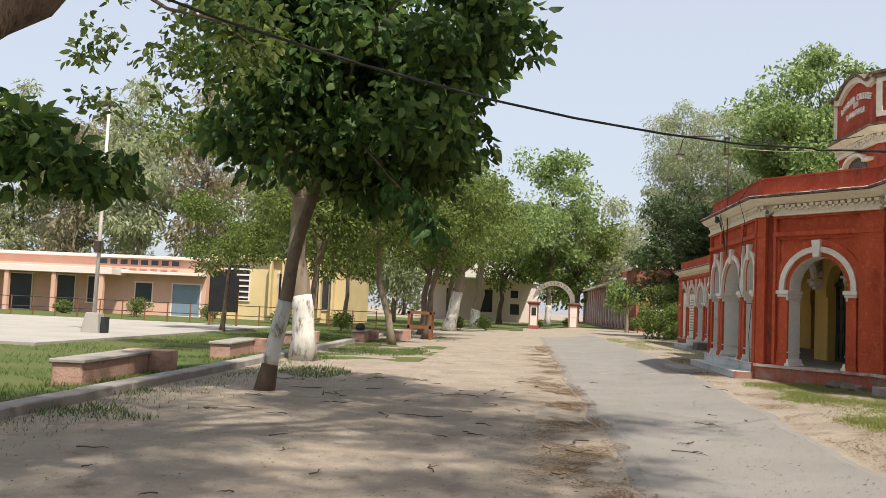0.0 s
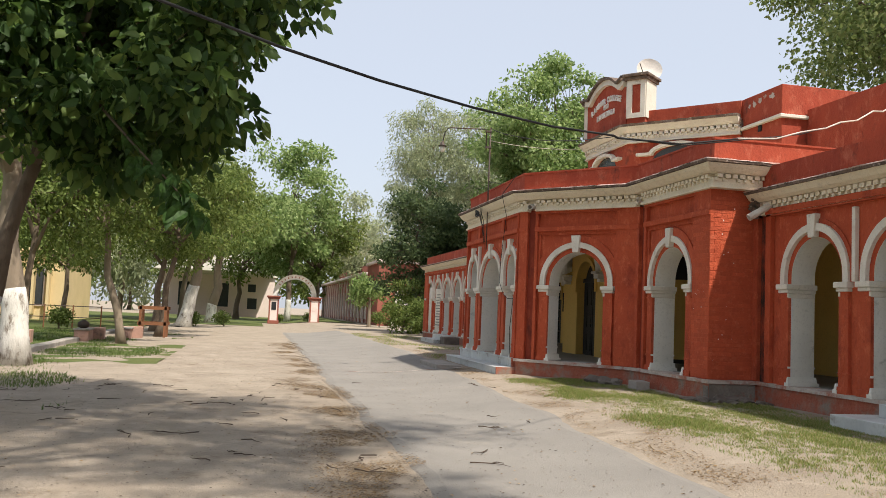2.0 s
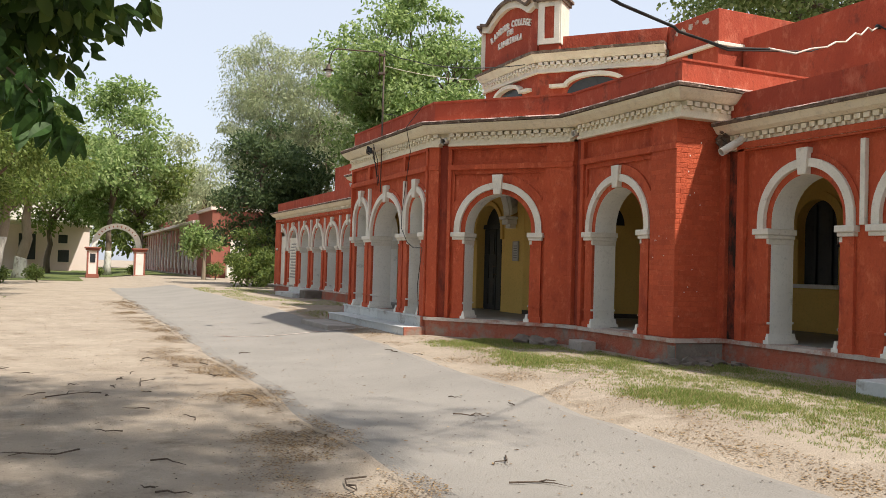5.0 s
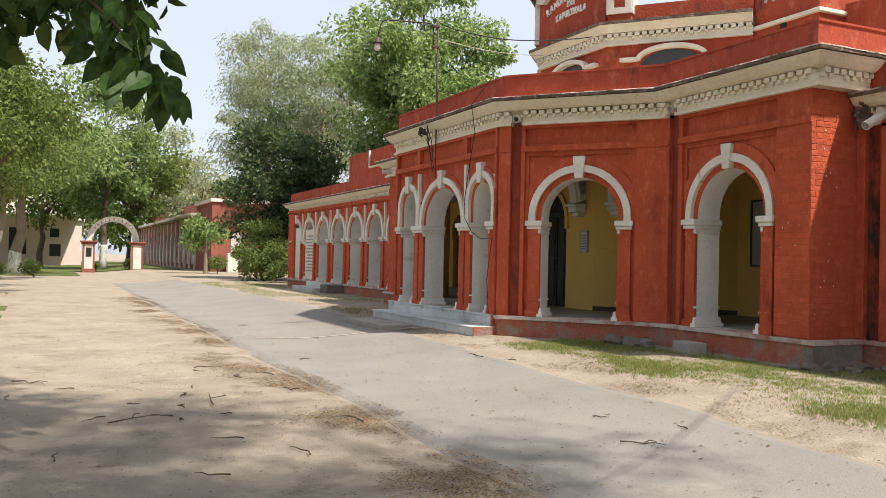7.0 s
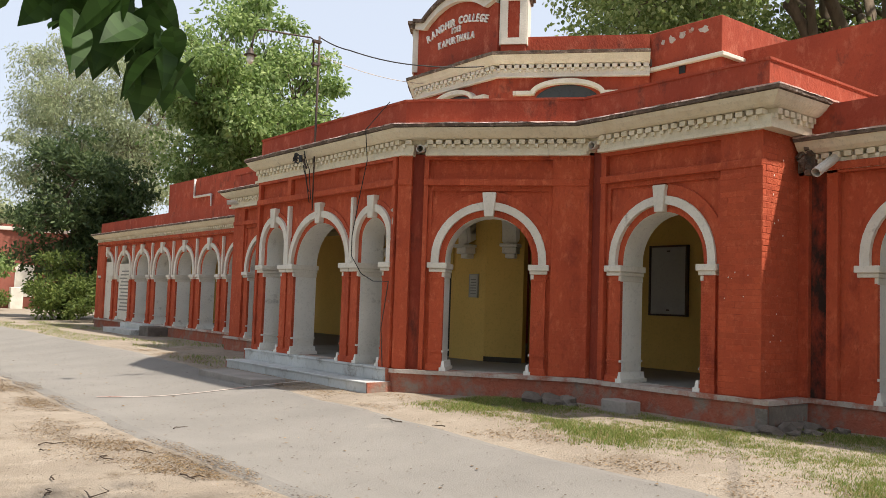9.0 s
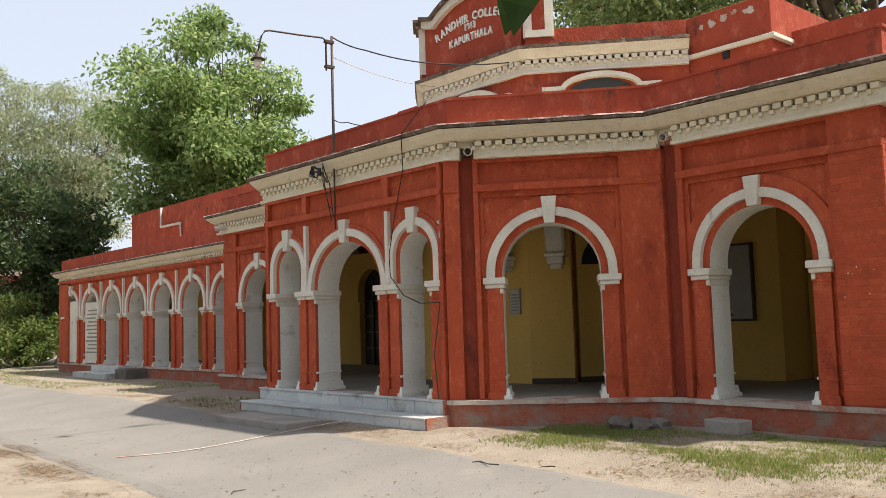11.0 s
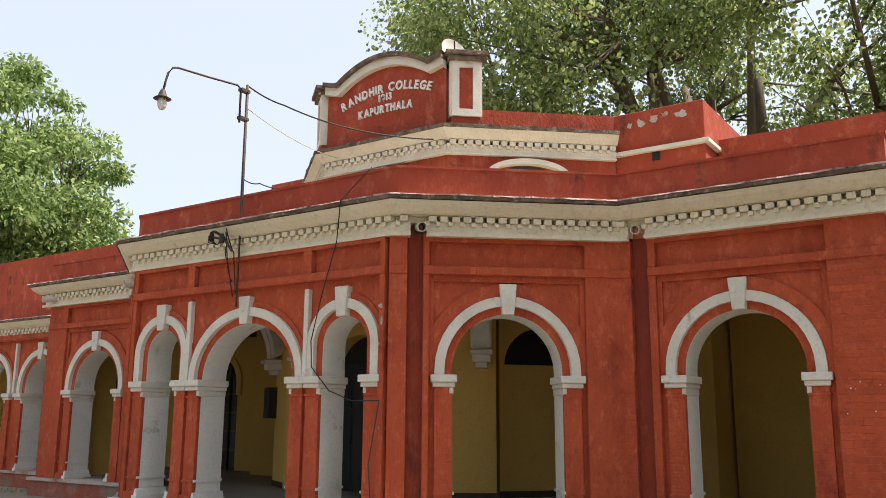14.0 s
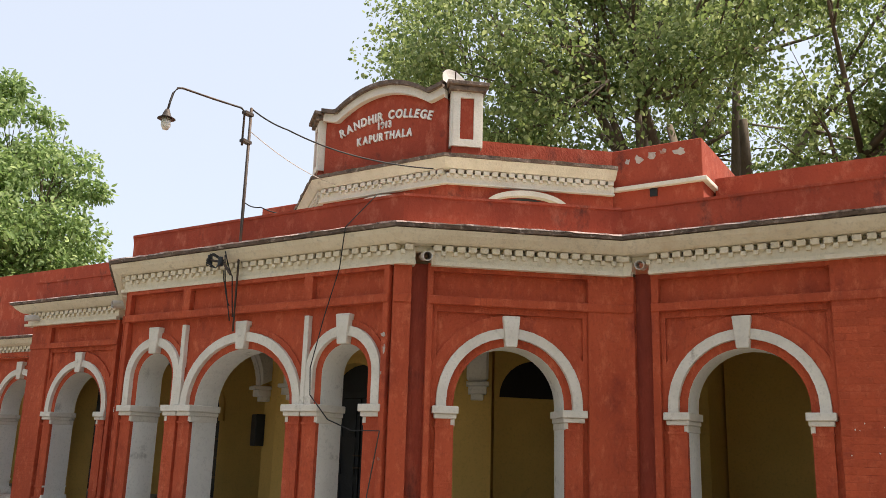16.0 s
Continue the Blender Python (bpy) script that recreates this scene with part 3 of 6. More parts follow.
for k, (dy, dz, w, hh) in enumerate(((0.17, 2.98, 0.05, 0.04), (0.11, 2.82, 0.03, 0.07), (0.22, 2.55, 0.02, 0.03), (0.14, 1.6, 0.03, 0.03))):
    blot = [(w * math.cos(q * 0.571) * (0.6 + 0.5 * noise.noise(Vector((q, k, 1.5)))), hh * math.sin(q * 0.571) * (0.6 + 0.5 * noise.noise(Vector((q, k, 4.5))))) for q in range(11)]
    part("peeled_patch", Shape().prism(blot, 0, 0.006), LEDGE, building, "pale spot where paint has flaked", Matrix(((0, 0, -1, FX - 0.087), (1, 0, 0, B_[1] + 0.25 * dy), (0, 1, 0, dz), (0, 0, 0, 1))))

# cornices, copings, parapets
base_line = [(HX, CE[1])] + crown_line + [(HX, 2 * YC - CE[1])]
def along(p, q, u):
    d = (Vector(q) - Vector(p)).normalized()
    return (p[0] + d.x * u, p[1] + d.y * u)


cut = [along(CE, CI, 2.60), along(CE, CI, 2.81), along(CI, CB, 2.345), along(CI, CB, 2.535)]
cutm = mirror(cut)
cornice_runs = [[base_line[0], CE, cut[0]], [cut[1], CI, cut[2]], [cut[3], CB, crown_line[3], cutm[0]], [cutm[1], crown_line[4], cutm[2]], [cutm[3], crown_line[5], base_line[-1]]]
for run in cornice_runs:                         # the lower member stops at the rain chases
    part("cornice_base", sweep(run, [(-0.1, 3.80), (0.098, 3.80), (0.098, 3.846), (0.055, 3.852), (0.055, 3.968), (-0.012, 3.972), (-0.1, 3.972)]), CREAM, building, "cream lower cornice with dentils")
part("cornice", sweep(base_line, [(-0.1, 3.974), (-0.012, 3.974), (-0.012, 4.04), (0.13, 4.05), (0.17, 4.07), (0.24, 4.13), (0.28, 4.185), (-0.1, 4.185)]), CREAM, building, "cream hollow cornice")
part("coping", sweep(base_line, [(-0.1, 4.187), (0.31, 4.195), (0.318, 4.232), (-0.1, 4.25)], 0.016), COPING, building, "stained cornice top")
part("coping_lip", sweep(base_line, [(-0.1, 4.252), (0.322, 4.234), (0.318, 4.252), (-0.1, 4.29)], 0.016), LIP, building, "pale flaking edge of the cornice top")
part("parapet", sweep(base_line, [(-0.24, 4.2), (0.0, 4.2), (0.0, 4.63), (0.02, 4.64), (0.02, 4.67), (-0.26, 4.67), (-0.26, 4.2)], 0.010), RED_PLAIN, building, "low red parapet")
for a, b in (((AX, E_[1] - LR), (AX, E_[1] - 0.04)), ((AX, EL[1] + 0.04), (AX, EL[1] + LA))):
    pts = [a, b] if a[1] < 0 else [a, b, (HX, b[1])]
    part("cornice", sweep(pts, [(-0.1, 3.36), (0.098, 3.36), (0.098, 3.423), (0.055, 3.428), (0.055, 3.512), (-0.012, 3.517), (-0.012, 3.582), (0.13, 3.59), (0.2, 3.63), (0.27, 3.72), (-0.1, 3.72)]), CREAM, building, "cream dentilled cornice")
    part("coping", sweep(pts, [(-0.1, 3.722), (0.30, 3.722), (0.305, 3.76), (-0.1, 3.78)], 0.016), COPING, building, "stained cornice top")
    part("coping_lip", sweep(pts, [(-0.1, 3.782), (0.31, 3.762), (0.306, 3.78), (-0.1, 3.82)], 0.016), LIP, building, "pale flaking edge of the cornice top")
    part("parapet", sweep(pts, [(-0.24, 3.75), (0.0, 3.75), (0.0, 4.20), (-0.24, 4.21)], 0.010), RED_PLAIN, building, "low red parapet")


# plinth and floor
plinth_line = [(AX, E_[1] - LR), (AX, CE[1])] + crown_line + [(AX, crown_line[-1][1]), (AX, EL[1] + LA), (HX, EL[1] + LA)]
part("plinth", sweep(plinth_line, [(-0.4, 0.0), (0.07, 0.0), (0.06, 0.54), (-0.4, 0.54)]), PLINTH, building, "worn red and grey plinth")
part("plinth_ledge", sweep(plinth_line, [(-0.4, 0.542), (0.092, 0.542), (0.092, 0.598), (-0.4, 0.598)], 0.010), LEDGE, building, "pale worn ledge on the plinth")
s = Shape()
s.prism([(p[0] + 0.3, p[1]) for p in line] + [(HX + 3, EL[1]), (HX + 3, E_[1])], 0.2, 0.602)
s.box(AX + 0.3, HX + 0.2, E_[1] - LR, E_[1], 0.2, 0.602)
s.box(AX + 0.3, HX + 0.2, EL[1], EL[1] + LA, 0.2, 0.602)
part("veranda_floor", s, FLOORING, building, "grey cement veranda floor")
s = Shape()
s.prism([(p[0] + 0.25, p[1]) for p in line] + [(HX + 6, EL[1]), (HX + 6, E_[1])], 3.86, 4.14)
part("roof_slab", s, [CEILING], building)
part("arcade_roof", Shape().box(AX + 0.2, HX + 0.2, E_[1] - LR, E_[1], 3.44, 3.70), [CEILING], building)
part("arcade_roof", Shape().box(AX + 0.2, HX + 0.2, EL[1], EL[1] + LA, 3.44, 3.70), [CEILING], building)

# the hall behind the arcades, yellow inside the veranda, red above its roof
WIN = 15.38
for y0, y1 in ((E_[1] - LR, 17.24), (2 * YC - 17.24, EL[1] + LA + 0.6)):
    WA, WT = (0.43, 2.88) if y0 < 15 else (0.56, 3.02)
    ops = [WIN - y0 - 3.74 * i for i in range(7)] if y0 < 15 else [28.45 - y0 + 3.74 * i for i in range(4)]
    hall = part("hall_wall", arched_wall(y1 - y0, ZF, 3.44, [(u, WA, WT) for u in ops], 0.3), [YELLOW, YELLOW, YELLOW], building, "ochre veranda wall with dark arched windows", facing((HX, y0), (HX, y1)))
    for u in ops:
        sillz = 1.35 if y0 < 15 else ZF
        wdw = part("window", Shape().box(u - 0.6, u + 0.6, -0.22, -0.16, ZF, 3.1), DARKGLASS, hall, "dark arched window")
        if y0 < 15:
            part("apron", Shape().box(u - WA, u + WA, -0.15, -0.004, ZF, sillz), YELLOW, hall)
            part("sill", Shape().box(u - 0.62, u + 0.62, -0.15, 0.08, sillz, sillz + 0.07), GREYWASH, hall, bevel=0.008)
        if y0 > 15:
            for z in (1.0, 1.4, 1.8, 2.2):
                part("glazing_rail", Shape().box(u - 0.55, u + 0.55, -0.16, -0.125, z, z + 0.05), STEEL, wdw)
        for k in (-0.17, 0.17):
            part("glazing_bar", Shape().box(u + k - 0.02, u + k + 0.02, -0.16, -0.12, sillz, 2.8), BLACKWOOD, wdw)
        part("surround", ring(WA, WT, 0.14, 0, 0.05).mesh("surround", YELLOW), None, hall, m=Matrix.Translation((u, 0, 0)))
    part("hall_upper_wall", Shape().box(HX, HX + 0.3, y0, y1, 3.6, 6.08), RED_PLAIN, building, "tall red hall wall above the veranda roof")
    part("hall_upper_wall", Shape().box(HX + 0.3, HX + 9, y1 - 0.3, y1, ZF, 6.08) if y0 > 15 else Shape().box(HX + 0.3, HX + 9, y0, y0 + 0.3, ZF, 6.08), RED_PLAIN, building)
    part("hall_roof", Shape().box(HX + 0.2, HX + 9, y0 + 0.2, y1 - 0.2, 5.6, 5.8), COPING, building)
part("hall_back_wall", Shape().box(HX + 9, HX + 9.3, E_[1] - LR, EL[1] + LA + 0.6, 0.0, 6.0), RED_PLAIN, building)

# the drum: ochre below the roof, red above, with its cornice and name wall
YD = 22.03                      # the drum and its name wall sit a little north of the porch's axis
HALF = 1.25
def mirror_d(points):
    return [(x, 2 * YD - y) for x, y in reversed(points)]


D0, D1 = (8.25, YD - HALF), (10.05, YD - 3.31)
drum_line = [D1, D0] + mirror_d([D1, D0])
# Thin dark band, 9 cm high, along the foot of an inner wall.
def skirting(wall, length):
    part("skirting", Shape().box(0.0, length, 0.0, 0.012, ZF, ZF + 0.09), FLOORDARK, wall, "dark band along the wall's foot")


YI = 22.06                      # axis of the main door
Q0, Q1, Q2, Q3 = (7.82, 20.47), (8.18, 19.88), (8.46, YC - 1.93), (9.95, YC - 3.10)   # inner walls under the drum
LF = 2 * (YI - Q0[1])
UD = LF / 2
fw = part("inner_front_wall", arched_wall(LF, ZF, 3.9, [(UD, 0.62, 2.98)], 0.3), [YELLOW, YELLOW, YELLOW], building, "ochre inner wall with the main door", facing(Q0, (Q0[0], 2 * YI - Q0[1])))
part("surround", ring(0.62, 2.98, 0.10, 0, 0.05).mesh("surround", YELLOW), None, fw, m=Matrix.Translation((UD, 0, 0)))
door = part("door", Shape().box(UD - 0.63, UD + 0.63, -0.27, -0.22, ZF, 3.0), BLACKWOOD, fw, "black panelled double door")
part("transom", Shape().box(UD - 0.62, UD + 0.62, -0.22, -0.15, 2.46, 2.56), BLACKWOOD, door, bevel=0.008)
for z in (1.42, 1.60):
    part("bolt", Shape().tube([(UD - 0.09, -0.15, z), (UD + 0.09, -0.15, z)], 0.014, 6), STEEL, door, "iron bolt")
for u in (UD - 0.60, UD + 0.02):
    leaf = part("door_leaf", Shape().box(u, u + 0.58, -0.22, -0.19, ZF + 0.02, 2.45), BLACKWOOD, door)
    for z, hh in ((0.72, 0.5), (1.32, 0.45), (1.87, 0.5)):
        for k in (0.06, 0.32):
            part("door_panel", Shape().box(u + k, u + k + 0.2, -0.19, -0.165, z, z + hh, 0, 0.012), BLACKWOOD, leaf)
for p, q in ((Q1, Q0), ((Q0[0], 2 * YI - Q0[1]), (Q1[0], 2 * YI - Q1[1]))):
    L = (Vector(q) - Vector(p)).length
    skirting(part("inner_slanted_wall", arched_wall(L, ZF, 3.9, [], 0.25), [YELLOW] * 3, building, "ochre inner wall", facing(p, q)), L)
for p, q, sg in ((Q3, Q2, 1), ((Q2[0], 2 * YC - Q2[1]), (Q3[0], 2 * YC - Q3[1]), 0)):
    L = (Vector(q) - Vector(p)).length
    w = part("inner_slanted_wall", arched_wall(L, ZF, 3.9, [], 0.25), [YELLOW] * 3, building, "ochre inner wall", facing(p, q))
    skirting(w, L)
    uc = L - 0.68 if sg else 0.68
    half = [(uc - 0.60 * math.cos(math.pi * i / 16), 2.50 + 0.55 * math.sin(math.pi * i / 16)) for i in range(17)]
    part("lunette", Shape().prism(half, -0.01, 0.008), SIGNBLACK, w, "black arched fanlight", Matrix(((1, 0, 0, 0), (0, 0, 1, 0), (0, 1, 0, 0), (0, 0, 0, 1))))

# white corbels that carry transverse arches over to the porch wall
def corbel(at, turn):
    cb = part("corbel", Shape().box(-0.13, 0.13, 0, 0.24, 2.50, 2.61).box(-0.16, 0.16, 0, 0.30, 2.61, 2.67).box(-0.09, 0.09, 0, 0.17, 2.42, 2.50), GREYWASH, building, "pale moulded corbel", pose(at[0], at[1], 0, 0, 0, turn), bevel=0.01)
    s = Shape()
    for i in range(12):
        w0, w1 = 0.5 * math.pi * i / 12, 0.5 * math.pi * (i + 1) / 12
        (oa, za), (ob_, zb) = [(0.20 + 1.0 * (1 - math.cos(w)), 2.67 + 1.0 * math.sin(w)) for w in (w0, w1)]
        s.face([(-0.12, oa, za), (0.12, oa, za), (0.12, ob_, zb), (-0.12, ob_, zb)])
        for k in (-0.12, 0.12):
            s.face([(k, oa, za), (k, ob_, zb), (k, ob_ - 0.22, zb + 0.22), (k, oa - 0.22, za + 0.10)])
            e = k + math.copysign(0.035, k)
            s.face([(k, oa - 0.02, za), (k, ob_ - 0.02, zb), (e, ob_ - 0.05, zb + 0.05), (e, oa - 0.05, za + 0.05)])
    part("transverse_arch", s, GREYWASH, cb)


corbel((7.82, 20.90), 90)
corbel((8.07, 20.06), 90 + 31)
corbel((7.82, 2 * YI - 20.90), 90)
corbel((8.07, 2 * YI - 20.06), 90 - 31)
part("drum_wall", sweep(drum_line, [(-0.3, 3.9), (0.0, 3.9), (0.0, 5.9), (-0.3, 5.9)]), RED_PLAIN, building, "red upper wall of the drum")
part("cornice", sweep(drum_line, [(-0.1, 5.80), (0.085, 5.80), (0.085, 5.825), (0.05, 5.83), (0.05, 5.957), (-0.012, 5.962), (-0.012, 6.028), (0.12, 6.04), (0.17, 6.09), (0.24, 6.18), (-0.1, 6.18)]), WHITE, building, "cream dentilled upper cornice")
part("coping", sweep(drum_line, [(-0.1, 6.182), (0.26, 6.182), (0.265, 6.24), (-0.1, 6.26)], 0.016), COPING, building, "stained cornice top")
part("parapet", sweep(drum_line, [(-0.3, 6.15), (-0.02, 6.15), (-0.02, 6.58), (-0.3, 6.58)]), RED_PLAIN, building, "low red parapet")
part("drum_roof", Shape().prism(drum_line + [(13.5, YC + 3.0), (13.5, YC - 3.0)], 6.0, 6.12), COPING, building)
for sg in (-1, 1):
    y0, y1 = sorted((YC + sg * 4.64, YC + sg * 3.0))
    part("roof_block", Shape().box(10.12, 13.5, y0, y1, 3.9, 6.60), RED_PLAIN, building, "red raised block beside the drum", bevel=0.01)
    if sg < 0:
        for k, (dy, dz, w, hh) in enumerate(((0.35, 6.42, 0.16, 0.09), (0.62, 6.47, 0.10, 0.06), (0.78, 6.44, 0.13, 0.10), (1.02, 6.40, 0.12, 0.12), (1.2, 6.38, 0.06, 0.08))):
            blot = [(w * math.cos(q * 0.571) * (0.6 + 0.5 * noise.noise(Vector((q, k, 1.5)))), hh * math.sin(q * 0.571) * (0.6 + 0.5 * noise.noise(Vector((q, k, 4.5))))) for q in range(11)]
            part("peeled_patch", Shape().prism(blot, 0, 0.006), LEDGE, building, "bare plaster where paint has peeled", Matrix(((0, 0, -1, 10.12), (1, 0, 0, y0 + dy), (0, 1, 0, dz), (0, 0, 0, 1))))
    s = Shape().box(10.04, 13.5, y0 - 0.08, y1, 5.88, 5.95) if sg < 0 else Shape().box(10.04, 13.5, y0, y1 + 0.08, 5.88, 5.95)
    part("string_course", s, WHITE, building, "thin white ledge", bevel=0.008)
    part("vent_hole", Shape().box(10.10, 10.125, YC + sg * 3.86 - 0.06, YC + sg * 3.86 + 0.06, 5.74, 5.87), SIGNBLACK, building, "small dark vent hole")
    part("inner_wall", Shape().box(9.9, HX + 0.3, y0, y1, ZF, 3.88), YELLOW, building, "ochre inner wall")
# eyebrow mouldings  over the drum's windows
for p, q in ((D1, D0), (drum_line[2], drum_line[3]), (D0, drum_line[2])):
    L = (Vector(q) - Vector(p)).length
    m = facing(p, q)
    uc = L / 2 + (0.09 if p is D1 else 0)
    eye = part("eyebrow_window", Shape().prism([(uc - 0.62 * math.cos(math.pi * i / 14), 5.30 + 0.36 * math.sin(math.pi * i / 14)) for i in range(15)], 0.0, 0.012), DARKGLASS, building, "low arched clerestory window", m @ Matrix(((1, 0, 0, 0), (0, 0, 1, 0), (0, 1, 0, 0), (0, 0, 0, 1))))
    s = ring(0.60, 5.67, 0.085, 0.0, 0.13, 5.47)
    s.box(-0.99, -0.66, 0, 0.13, 5.46, 5.53), s.box(0.66, 0.99, 0, 0.13, 5.46, 5.53)
    part("eyebrow_mould", s, WHITE, building, "white eyebrow moulding", m @ Matrix.Translation((uc, 0, 0)))

# name wall
NW = facing((8.20, YD - HALF), (8.20, YD + HALF))
def crest(u):
    k = abs(u) / HALF
    return 7.66 - 0.56 * k * k if k < 0.76 else 7.336 + 0.35 * (k - 0.76)
us = steps_of(-HALF, HALF, 40)
s = Shape()
for a, b in zip(us, us[1:]):
    za, zb = crest(a), crest(b)
    for o in (0.0, -0.28):
        s.face([(a + HALF, o, 6.2), (b + HALF, o, 6.2), (b + HALF, o, zb), (a + HALF, o, za)])
    s.face([(a + HALF, 0, za), (b + HALF, 0, zb), (b + HALF, -0.28, zb), (a + HALF, -0.28, za)])
s.face([(0, 0, 6.2), (0, -0.28, 6.2), (0, -0.28, 7.36), (0, 0, 7.36)]), s.face([(2 * HALF, 0, 6.2), (2 * HALF, -0.28, 6.2), (2 * HALF, -0.28, 7.36), (2 * HALF, 0, 7.36)])
name_wall = part("name_wall", s, RED_PLAIN, building, "red arched name wall with raised white lettering", NW)
for nm, mt, o1, zl, zh in (("crest_mould", WHITE, 0.10, -0.14, 0.0), ("crest_coping", COPING, 0.17, 0.0, 0.07)):
    s = Shape()
    for a, b in zip(us, us[1:]):
        za, zb = crest(a), crest(b)
        q = [(a + HALF, -0.33, za + zl), (b + HALF, -0.33, zb + zl), (b + HALF, o1, zb + zl), (a + HALF, o1, za + zl)]
        r = [(x, y, z + zh - zl) for x, y, z in q]
        s.face(q), s.face(r)
        s.face([q[2], q[3], r[3], r[2]]), s.face([q[0], q[1], r[1], r[0]])
    for u, z in ((0, 7.36), (2 * HALF, 7.36)):
        s.face([(u, -0.33, z + zl), (u, o1, z + zl), (u, o1, z + zh), (u, -0.33, z + zh)])
    part(nm, s, mt, name_wall)
for p, q, at in ((D1, D0, 1), (drum_line[2], drum_line[3], 0)):
    L = (Vector(q) - Vector(p)).length
    u0 = L - 0.50 if at else 0.04
    m = facing(p, q)
    pier = part("pier", Shape().box(u0, u0 + 0.46, -0.45, 0.12, 6.22, 7.32), RED_PLAIN, building, "small framed pier beside the name wall", m)
    s = Shape().box(u0, u0 + 0.12, 0.12, 0.16, 6.40, 7.32)
    s.box(u0 + 0.34, u0 + 0.46, 0.12, 0.16, 6.40, 7.32), s.box(u0 + 0.12, u0 + 0.34, 0.12, 0.16, 6.40, 6.52), s.box(u0 + 0.12, u0 + 0.34, 0.12, 0.16, 7.22, 7.32)
    s.box(u0 - 0.03, u0, -0.45, 0.14, 6.4, 7.32), s.box(u0 + 0.46, u0 + 0.49, -0.45, 0.14, 6.4, 7.32)
    part("pier_frame", s, WHITE, pier, "white frame")
    part("pier_cap", Shape().box(u0 - 0.07, u0 + 0.53, -0.52, 0.22, 7.32, 7.40).box(u0 - 0.11, u0 + 0.57, -0.56, 0.27, 7.40, 7.47), COPING, pier, "stained cap", bevel=0.01)

def letters(body, size, bend, z, parent, m, mat, depth=0.02, xs=1.0, gap=None):
    """Raised capitals, one by one, along a gentle arc."""
    widths = []
    for ch in body:
        cu = bpy.data.curves.new("letter", 'FONT')
        cu.body, cu.size, cu.extrude, cu.offset = ch, size, depth, size * 0.028
        ob = bpy.data.objects.new("letter", cu)
        me = bpy.data.meshes.new_from_object(ob)
        bpy.data.objects.remove(ob)
        span = [q.co.x * xs for q in me.vertices]
        widths.append((ch, me, (min(span), max(span)) if span else (0, size * 0.3 * xs)))
    g = gap if gap is not None else size * 0.15 * xs
    total = sum(b - a + g for _, _, (a, b) in widths) - g
    u = -total / 2
    for ch, me, (a, b) in widths:
        c = u + (b - a) / 2
        if len(me.vertices):
            me.materials.append(mat)
            tilt = -bend * 2 * c
            loc = m @ pose(-c, 0.0, z - bend * c * c) @ Matrix.Rotation(math.pi, 4, 'Z') @ pose(0, 0, 0, 90, 0, 0) @ Matrix.Rotation(math.atan(tilt), 4, 'Z') @ Matrix.Translation((-(a + b) / 2, 0, 0)) @ Matrix.Diagonal((xs, 1, 1, 1))
            part("letter", me, None, parent, "", loc)
        u += b - a + g

mid = Matrix.Translation((HALF - 0.03, 0.005, 0))
letters("RANDHIR COLLEGE", 0.205, 0.20, 7.09, name_wall, mid, LETTERING, 0.025, 0.86)
letters("1913", 0.17, 0.0, 6.94, name_wall, mid, LETTERING, 0.025, 0.8, 0.035)
letters("KAPURTHALA", 0.19, 0.07, 6.73, name_wall, mid, LETTERING, 0.025, 0.76)

# marble steps, front and arcade
steps = thing("marble_steps", "two broad grey marble steps before the porch with red ends", "steps")
for x0, xb, z0, z1, y0, y1, n in ((4.78, 5.30, 0.10, 0.405, 19.58, 24.42, 9), (5.14, 5.30, 0.405, 0.604, 19.63, 24.41, 8)):
    for k in range(n):
        a, b = y0 + (y1 - y0) * k / n, y0 + (y1 - y0) * (k + 1) / n
        part("riser_slab", Shape().box(x0 + 0.012, xb, a + 0.003, b - 0.003, z0, z1 - 0.034), MARBLE, steps, bevel=0.005)
        part("tread_slab", Shape().box(x0 - 0.006, xb, a + 0.002, b - 0.002, z1 - 0.032, z1), MARBLE, steps, bevel=0.006)
    for e0, e1 in ((y0 - 0.03, y0), (y1, y1 + 0.03)):
        part("step_end", Shape().box(x0 + 0.01, xb, e0, e1, z0, z1 - 0.004), PLINTH, steps, "red painted end of the step")
for yc, half in ((37.75, 1.05), (9.05, 2.0)):
    st2 = thing("marble_steps", "short pale marble steps before the arcade", "steps")
    for x0, z0, z1, e in ((AX - 0.95, 0.15, 0.42, 0.35), (AX - 0.5, 0.42, 0.597, 0.0)):
        for k in range(3):
            a, b = yc - half - e + (2 * half + 2 * e) * k / 3, yc - half - e + (2 * half + 2 * e) * (k + 1) / 3
            part("step_slab", Shape().box(x0, AX - 0.1, a + 0.004, b - 0.004, z0, z1), MARBLE, st2, bevel=0.008)

single("stone_block", Shape().box(7.2, 7.86, 35.55, 36.32, 0.2, 0.56), STONE, "dark weathered block at the end of the arcade steps", "block", bevel=0.02)

# two blocked, white-boarded bays at the arcade's far end
for i, (lab, nm) in enumerate((("white blank board filling an arch", "board"), ("white notice board with faded lines of print", "notice_board"))):
    u = EL[1] + cs[-1 - i]
    nb = single(nm, Shape().box(AX - 0.01, AX + 0.05, u - 0.58, u + 0.58, 0.62, 2.62 + 0.1 * (1 - i)), WHITE, lab, "board", bevel=0.01)
    if i:
        for k in range(12):
            part("print_line", Shape().box(AX - 0.016, AX - 0.01, u - 0.48, u + 0.48 - 0.1 * (k % 3), 0.95 + 0.125 * k, 1.0 + 0.125 * k), INK, nb)


